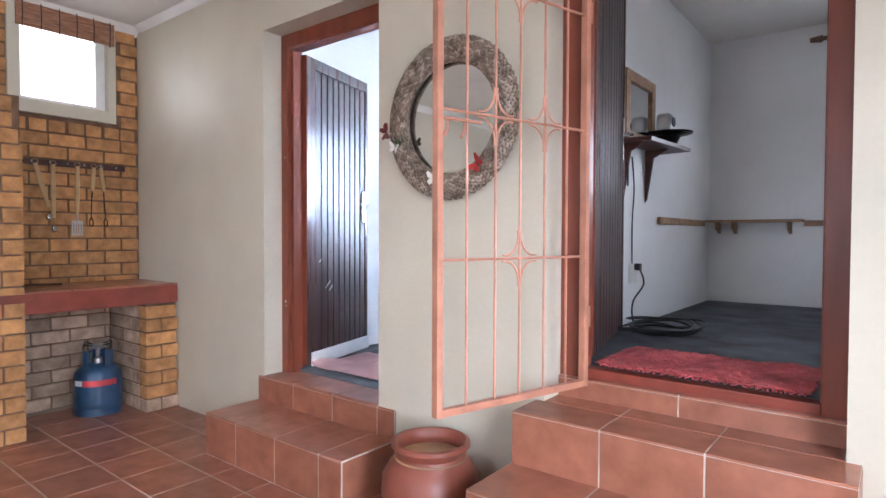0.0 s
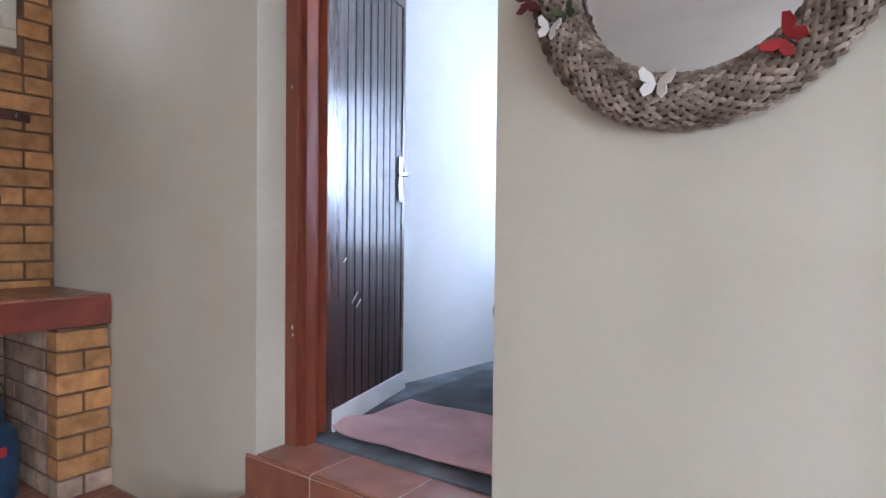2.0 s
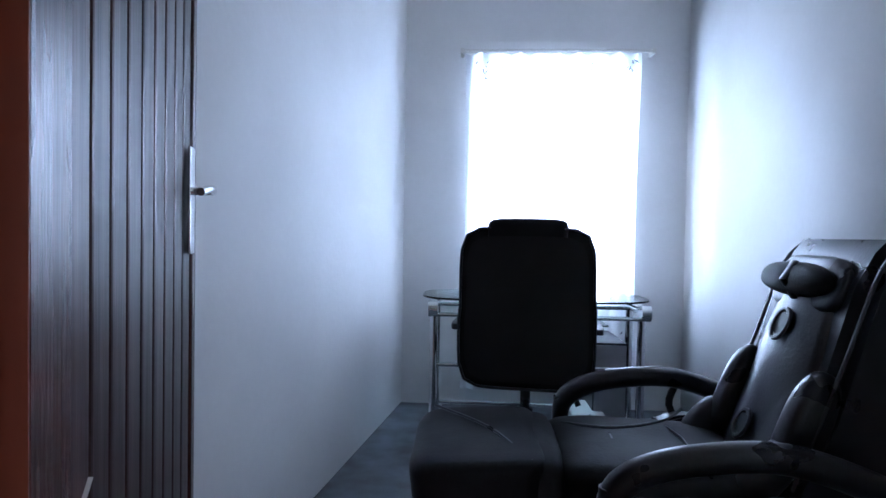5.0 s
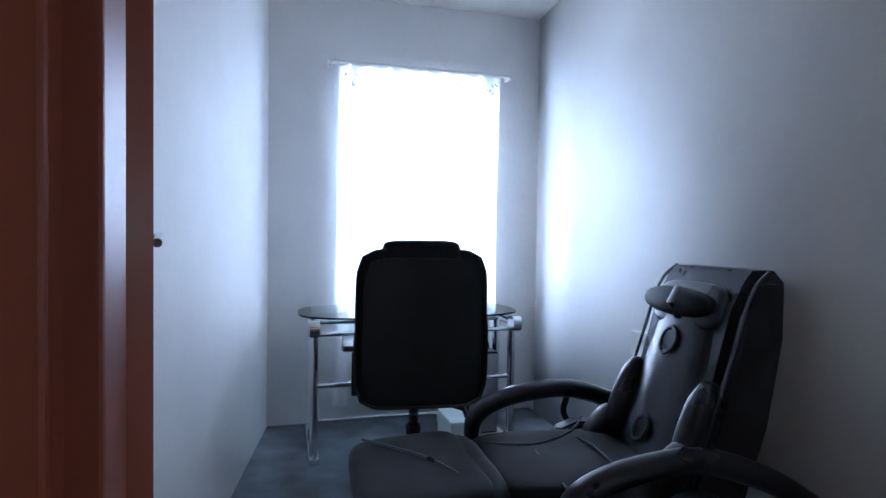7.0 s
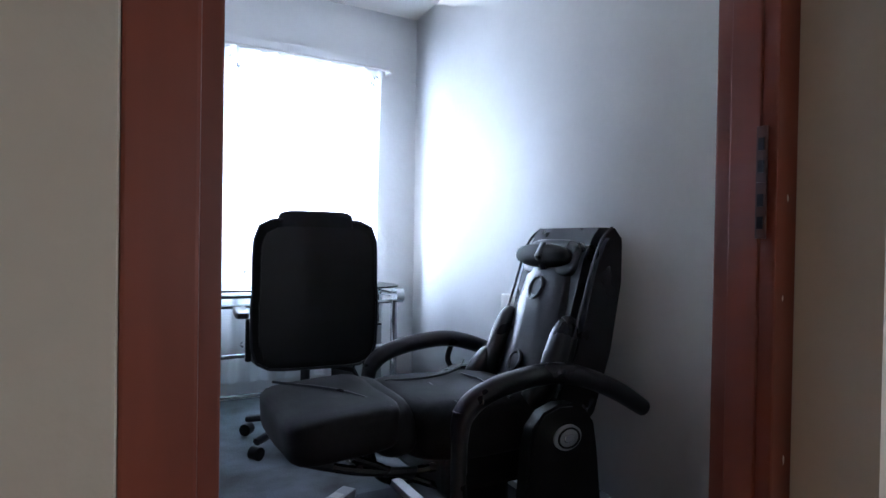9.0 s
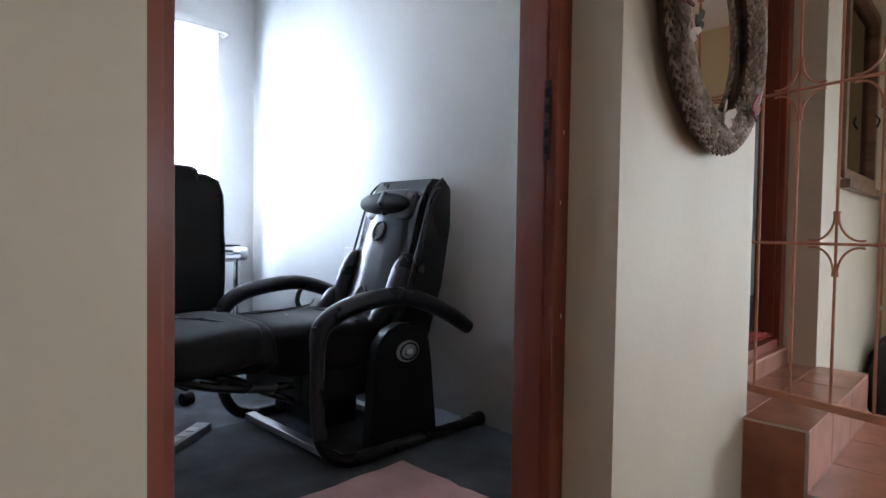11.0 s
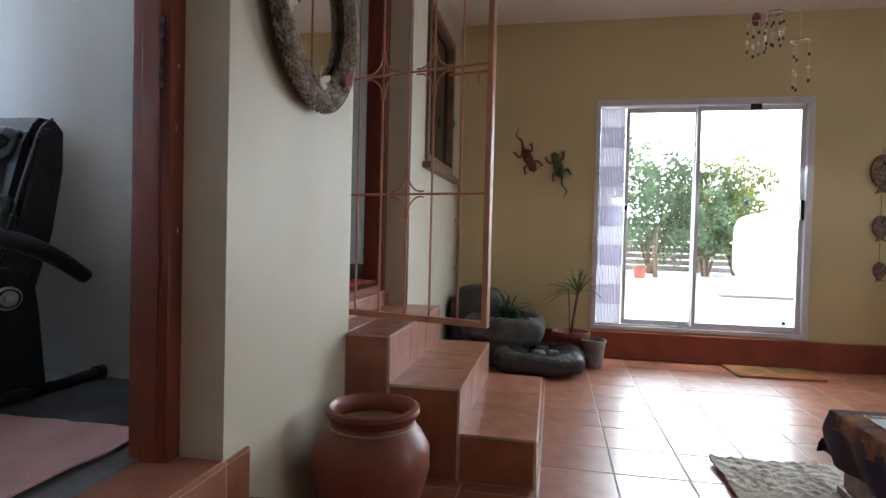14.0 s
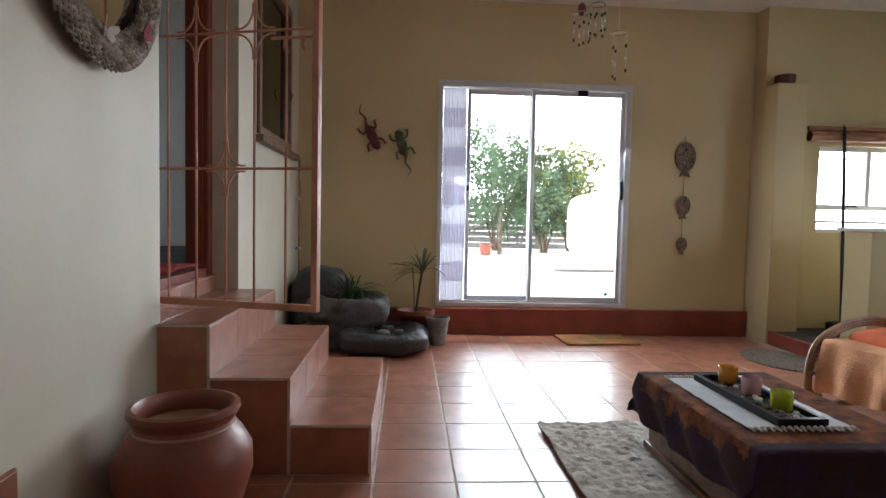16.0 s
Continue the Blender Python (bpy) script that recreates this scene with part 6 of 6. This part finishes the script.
def throw_at(u, v):
    y = -0.315 + 0.64 * u
    d0 = v * 0.46
    run = 0.13
    if d0 < run:
        x, z = 0.185 + d0, 0.374 + 0.010 * math.sin(y * 20) * math.sin(d0 * 9)
    else:
        d = d0 - run
        x = 0.325 + 0.03 * min(d * 4, 1) + 0.016 * math.sin(y * 34 + 2 * d) * min(d * 5, 1) + 0.012 * noise.noise(Vector((y * 5, d * 5, 4)))
        z = 0.37 - d * (0.80 + 0.15 * noise.noise(Vector((y * 6, 1, 2))))
    return (x, y, z)


part("throw", sheet(B(), throw_at, 70, 44, 0.006), PEACH, cc, "peach woven throw hanging over the seat", smooth=60)

# ---- kitchen end ----
bw = solid("carved_bowl", lathe(B(), [(0.0, 0.0), (0.06, 0.0), (0.075, 0.02), (0.078, 0.075), (0.07, 0.08), (0.055, 0.03), (0.0, 0.025)], 24, (3.37, -3.99, 2.13), wobble=0.06), DARKWOOD, "small dark carved bowl on the stub wall", "bowl")
w4 = thing("window_4", (3.53, -4.875, 0.92), "white steel kitchen window with two lights", "window")
tagged(w4, kind="structure")
bm = B()
for a, b, c, d in ((-0.495, 0.495, 0.0, 0.035), (-0.495, 0.495, 0.70, 0.74), (-0.495, -0.46, 0.035, 0.70), (0.46, 0.495, 0.035, 0.70), (-0.46, 0.46, 0.20, 0.245), (-0.02, 0.02, 0.245, 0.70)):
    box(bm, -0.02, 0.02, a, b, c, d, 0.003)
part("window_frame", bm, WHITEPAINT, w4)
for c, d in ((0.035, 0.20), (0.245, 0.70)):
    part("pane", box(B(), -0.002, 0.002, -0.46, 0.46, c, d), CLEAR, w4).visible_shadow = False
part("window_sill", box(B(), -0.13, -0.02, -0.52, 0.52, 0.085, 0.105, 0.004), WHITEPAINT, w4)
part("latch", box(B(), -0.035, -0.02, 0.10, 0.19, 0.225, 0.24, 0.003), BLACK, w4)
rb = thing("rolled_blind", (3.405, -4.87, 1.73), "rolled brown bamboo blind above the kitchen window", "blind")
for k in range(6):
    a = k * math.pi / 3
    part("roll", tube(B(), [(0.022 * math.cos(a), -0.60, 0.022 * math.sin(a)), (0.022 * math.cos(a), 0.62, 0.022 * math.sin(a))], 0.024, 8), BAMBOO, rb)
part("head_batten", box(B(), -0.01, 0.045, -0.62, 0.63, 0.05, 0.085, 0.003), BAMBOO, rb)
part("cord", tube(B(), [(-0.05, 0.36, 0.09), (-0.052, 0.36, -0.06)], 0.006, 6), BLACK, rb)
bro = thing("broom", (3.36, -4.36, 0.10), "black broom leaning beside the kitchen window", "broom")
part("stick", tube(B(), [(-0.16, -0.10, 0.03), (0.0, -0.16, 1.70)], 0.013, 8), BLACKMETAL, bro)
part("head", box(B(), -0.30, -0.06, -0.17, -0.03, 0.0, 0.09, 0.02), BLACK, bro)
ct = solid("counter_top", box(B(), 2.50, 2.85, -5.6, -4.10, 0.945, 0.97, 0.005), WHITEPAINT, "white worktop on the kitchen half wall", "worktop")


# ---- garden ----
def leaves(centre, radii, n, size, seed, gap=0.1):
    """A crown of single leaves, thinned by noise so that sky shows through."""
    rg3 = random.Random(seed)
    verts, faces = [], []
    c = Vector(centre)
    while len(faces) < n:
        d = Vector((rg3.gauss(0, 1), rg3.gauss(0, 1), rg3.gauss(0, 1))).normalized()
        r = rg3.random() ** 0.42
        lump = 1 + 0.35 * noise.noise(d * 2.4 + Vector((seed, 0, 0)))
        p = c + Vector((d.x * radii[0], d.y * radii[1], d.z * radii[2])) * r * lump
        if noise.noise(p * 2.2 + Vector((0, seed, 0))) < -gap:
            continue
        a = Vector((rg3.uniform(-1, 1), rg3.uniform(-1, 1), rg3.uniform(-0.7, 0.7))).normalized()
        b = a.cross(Vector((rg3.uniform(-1, 1), rg3.uniform(-1, 1), rg3.uniform(-1, 1)))).normalized()
        s = size * rg3.uniform(0.6, 1.3)
        k = len(verts)
        verts += [p - a * s, p + b * s * 0.42, p + a * s, p - b * s * 0.42]
        faces.append((k, k + 1, k + 2, k + 3))
    me = bpy.data.meshes.new("crown")
    me.from_pydata([tuple(v) for v in verts], [], faces)
    bm3 = B()
    bm3.from_mesh(me)
    return bm3


def bush(name, x, y, z0, height, radius, material, seed, label, n=6500, size=0.055):
    ob = thing(name, (x, y, z0), label, "bush")
    rg4 = random.Random(seed)
    for k in range(5):
        a = 2 * math.pi * k / 5 + rg4.random()
        pts = smooth_path([(0.05 * math.cos(a), 0.05 * math.sin(a), 0), (0.25 * radius * math.cos(a), 0.25 * radius * math.sin(a), height * 0.3), (0.5 * radius * math.cos(a), 0.5 * radius * math.sin(a), height * 0.62)], 4)
        part("limb", tube(B(), pts, 0.035, 6, taper=[1 - 0.075 * i for i in range(len(pts))]), BARK, ob)
    part("crown", leaves((0, 0, height * 0.58), (radius, radius, height * 0.45), n, size, seed), material, ob, smooth=None)
    return ob


bush("garden_bush", 13.2, -3.15, 0.2, 3.1, 1.15, BUSH, 41, "dense green garden bush before the timber fence")
bush("garden_bush", 12.6, -4.25, 0.2, 2.4, 1.0, BUSH, 42, "rounded green garden bush beside the yard")
bush("garden_bush", 14.6, -2.35, 0.2, 3.9, 1.2, BUSH, 43, "tall loose green garden bush behind the fence", n=5000)
bush("yellow_shrub", 13.0, -5.0, 0.2, 2.9, 1.15, YELLOWBUSH, 44, "yellow-green shrub behind the white cover")
bush("garden_bush", 16.0, -4.3, 0.2, 3.6, 1.2, BUSH, 45, "tall pale green tree crown in the distance", n=5000)
yu = thing("cordyline", (11.6, -3.0, 0.2), "grey-green cordyline with hanging strap leaves", "garden plant")
part("trunk", tube(B(), [(0, 0, 0), (0.03, 0.02, 0.5), (0.0, 0.0, 0.95)], 0.05, 8), BARK, yu)
rg = random.Random(51)
for i in range(46):
    bm = B()
    blade(bm, (0, 0, 0.95), rg.uniform(0, 6.28), rg.uniform(0.5, 0.8), 0.018, rg.uniform(0.2, 1.4), rg.uniform(0.5, 1.25))
    part("leaf", bm, PALELEAF, yu)
tp = potted("terracotta_pot_plant", (11.2, -2.62, 0.2), "terracotta pot with a bare pale plant in the yard", [(0.0, 0.0), (0.10, 0.0), (0.135, 0.22), (0.15, 0.22), (0.15, 0.26), (0.13, 0.26), (0.12, 0.2), (0.0, 0.18)], CLAY, 0.22, 0.125)
for i in range(9):
    bm = B()
    blade(bm, (0, 0, 0.22), rg.uniform(0, 6.28), rg.uniform(0.25, 0.45), 0.02, rg.uniform(0.6, 1.4), rg.uniform(0.3, 0.7))
    part("leaf", bm, PALELEAF, tp)
fe = thing("timber_fence", (14.2, -2.5, 0.2), "weathered grey horizontal board fence", "fence")
for k in range(8):
    part("board", box(B(), -0.015, 0.015, -6.0, 6.0, 0.02 + k * 0.155, 0.155 + k * 0.155, 0.003), FENCEWOOD, fe)
for k in range(7):
    part("post", box(B(), 0.016, 0.10, -5.9 + k * 1.95, -5.8 + k * 1.95, 0.0, 1.3, 0.006), FENCEWOOD, fe)
cv = thing("covered_spa", (10.9, -5.15, 0.2), "tall white fabric covered garden unit on the paving", "garden cover")
part("cover", cushion(B(), pose(0, 0, 0.68, 0, 0, 0), 1.3, 1.45, 1.36, 5, 10, lump=0.03), OFFWHITE, cv, "smooth white fabric cover")
part("skirt", box(B(), -0.68, 0.68, -0.76, 0.76, 0.0, 0.10, 0.03), PAVING, cv)
kb = solid("yard_kerb", box(B(), 7.4, 7.6, -4.8, -3.2, 0.2, 0.235, 0.01), FENCEWOOD, "thin grey kerb strip across the paving", "kerb")
bm = B()
seg = 48
lo = [bm.verts.new((90 * math.cos(2 * math.pi * k / seg), 90 * math.sin(2 * math.pi * k / seg), 0.0)) for k in range(seg)]
hi = [bm.verts.new((90 * math.cos(2 * math.pi * k / seg), 90 * math.sin(2 * math.pi * k / seg), 60.0)) for k in range(seg)]
for k in range(seg):
    bm.faces.new((lo[k], lo[(k + 1) % seg], hi[(k + 1) % seg], hi[k]))
GLOW = bpy.data.materials.new("overcast_sky")
GLOW.use_nodes = True
GLOW.node_tree.nodes.remove(GLOW.node_tree.nodes["Principled BSDF"])
em = GLOW.node_tree.nodes.new("ShaderNodeEmission")
em.inputs[0].default_value, em.inputs[1].default_value = (0.95, 0.98, 1.0, 1), 11.0
GLOW.node_tree.links.new(em.outputs[0], GLOW.node_tree.nodes["Material Output"].inputs[0])
solid("backdrop", bm, GLOW, "bright white overcast sky beyond the garden", "sky", "structure", smooth=None)

# ---- floor tiles ----
TXS, TYS = 0.3040, 0.3020
floor_ob = bpy.data.objects["floor"]
tile_mesh = mesh_of(box(B(), -TXS / 2 + 0.0042, TXS / 2 - 0.0042, -TYS / 2 + 0.0042, TYS / 2 - 0.0042, -0.012, 0.0, 0.002), "tile", TILE, 30)
far = B()
count = 0
for i in range(-12, 11):
    for j in range(0, 13):
        x, y = 0.82 + TXS * (i + 0.5), -1.10 - TYS * (j - 3 + 0.5)
        if not (-2.6 + TXS / 2 - 0.2 < x < 3.545 - 0.03 and -3.885 + 0.10 < y < -0.06):
            continue
        if count < 275:
            t_ob = new("tile", tile_mesh)
            t_ob.parent = floor_ob
            t_ob.matrix_basis = pose(x, y, 0.0)
            count += 1
        else:
            box(far, x - TXS / 2 + 0.0035, x + TXS / 2 - 0.0035, y - TYS / 2 + 0.0035, y + TYS / 2 - 0.0035, -0.012, 0.0)
cut_mesh = mesh_of(box(B(), -TXS / 2 + 0.0042, TXS / 2 - 0.0042, -0.0918, 0.0918, -0.012, 0.0, 0.002), "tile", TILE, 30)
for i in range(-11, 9):
    t_ob = new("tile", cut_mesh)
    t_ob.parent = floor_ob
    t_ob.matrix_basis = pose(0.82 + TXS * (i + 0.5), -0.098, 0.0)
if far.verts:
    tagged(part("more_tiles", far, TILE, floor_ob), kind="stuff")
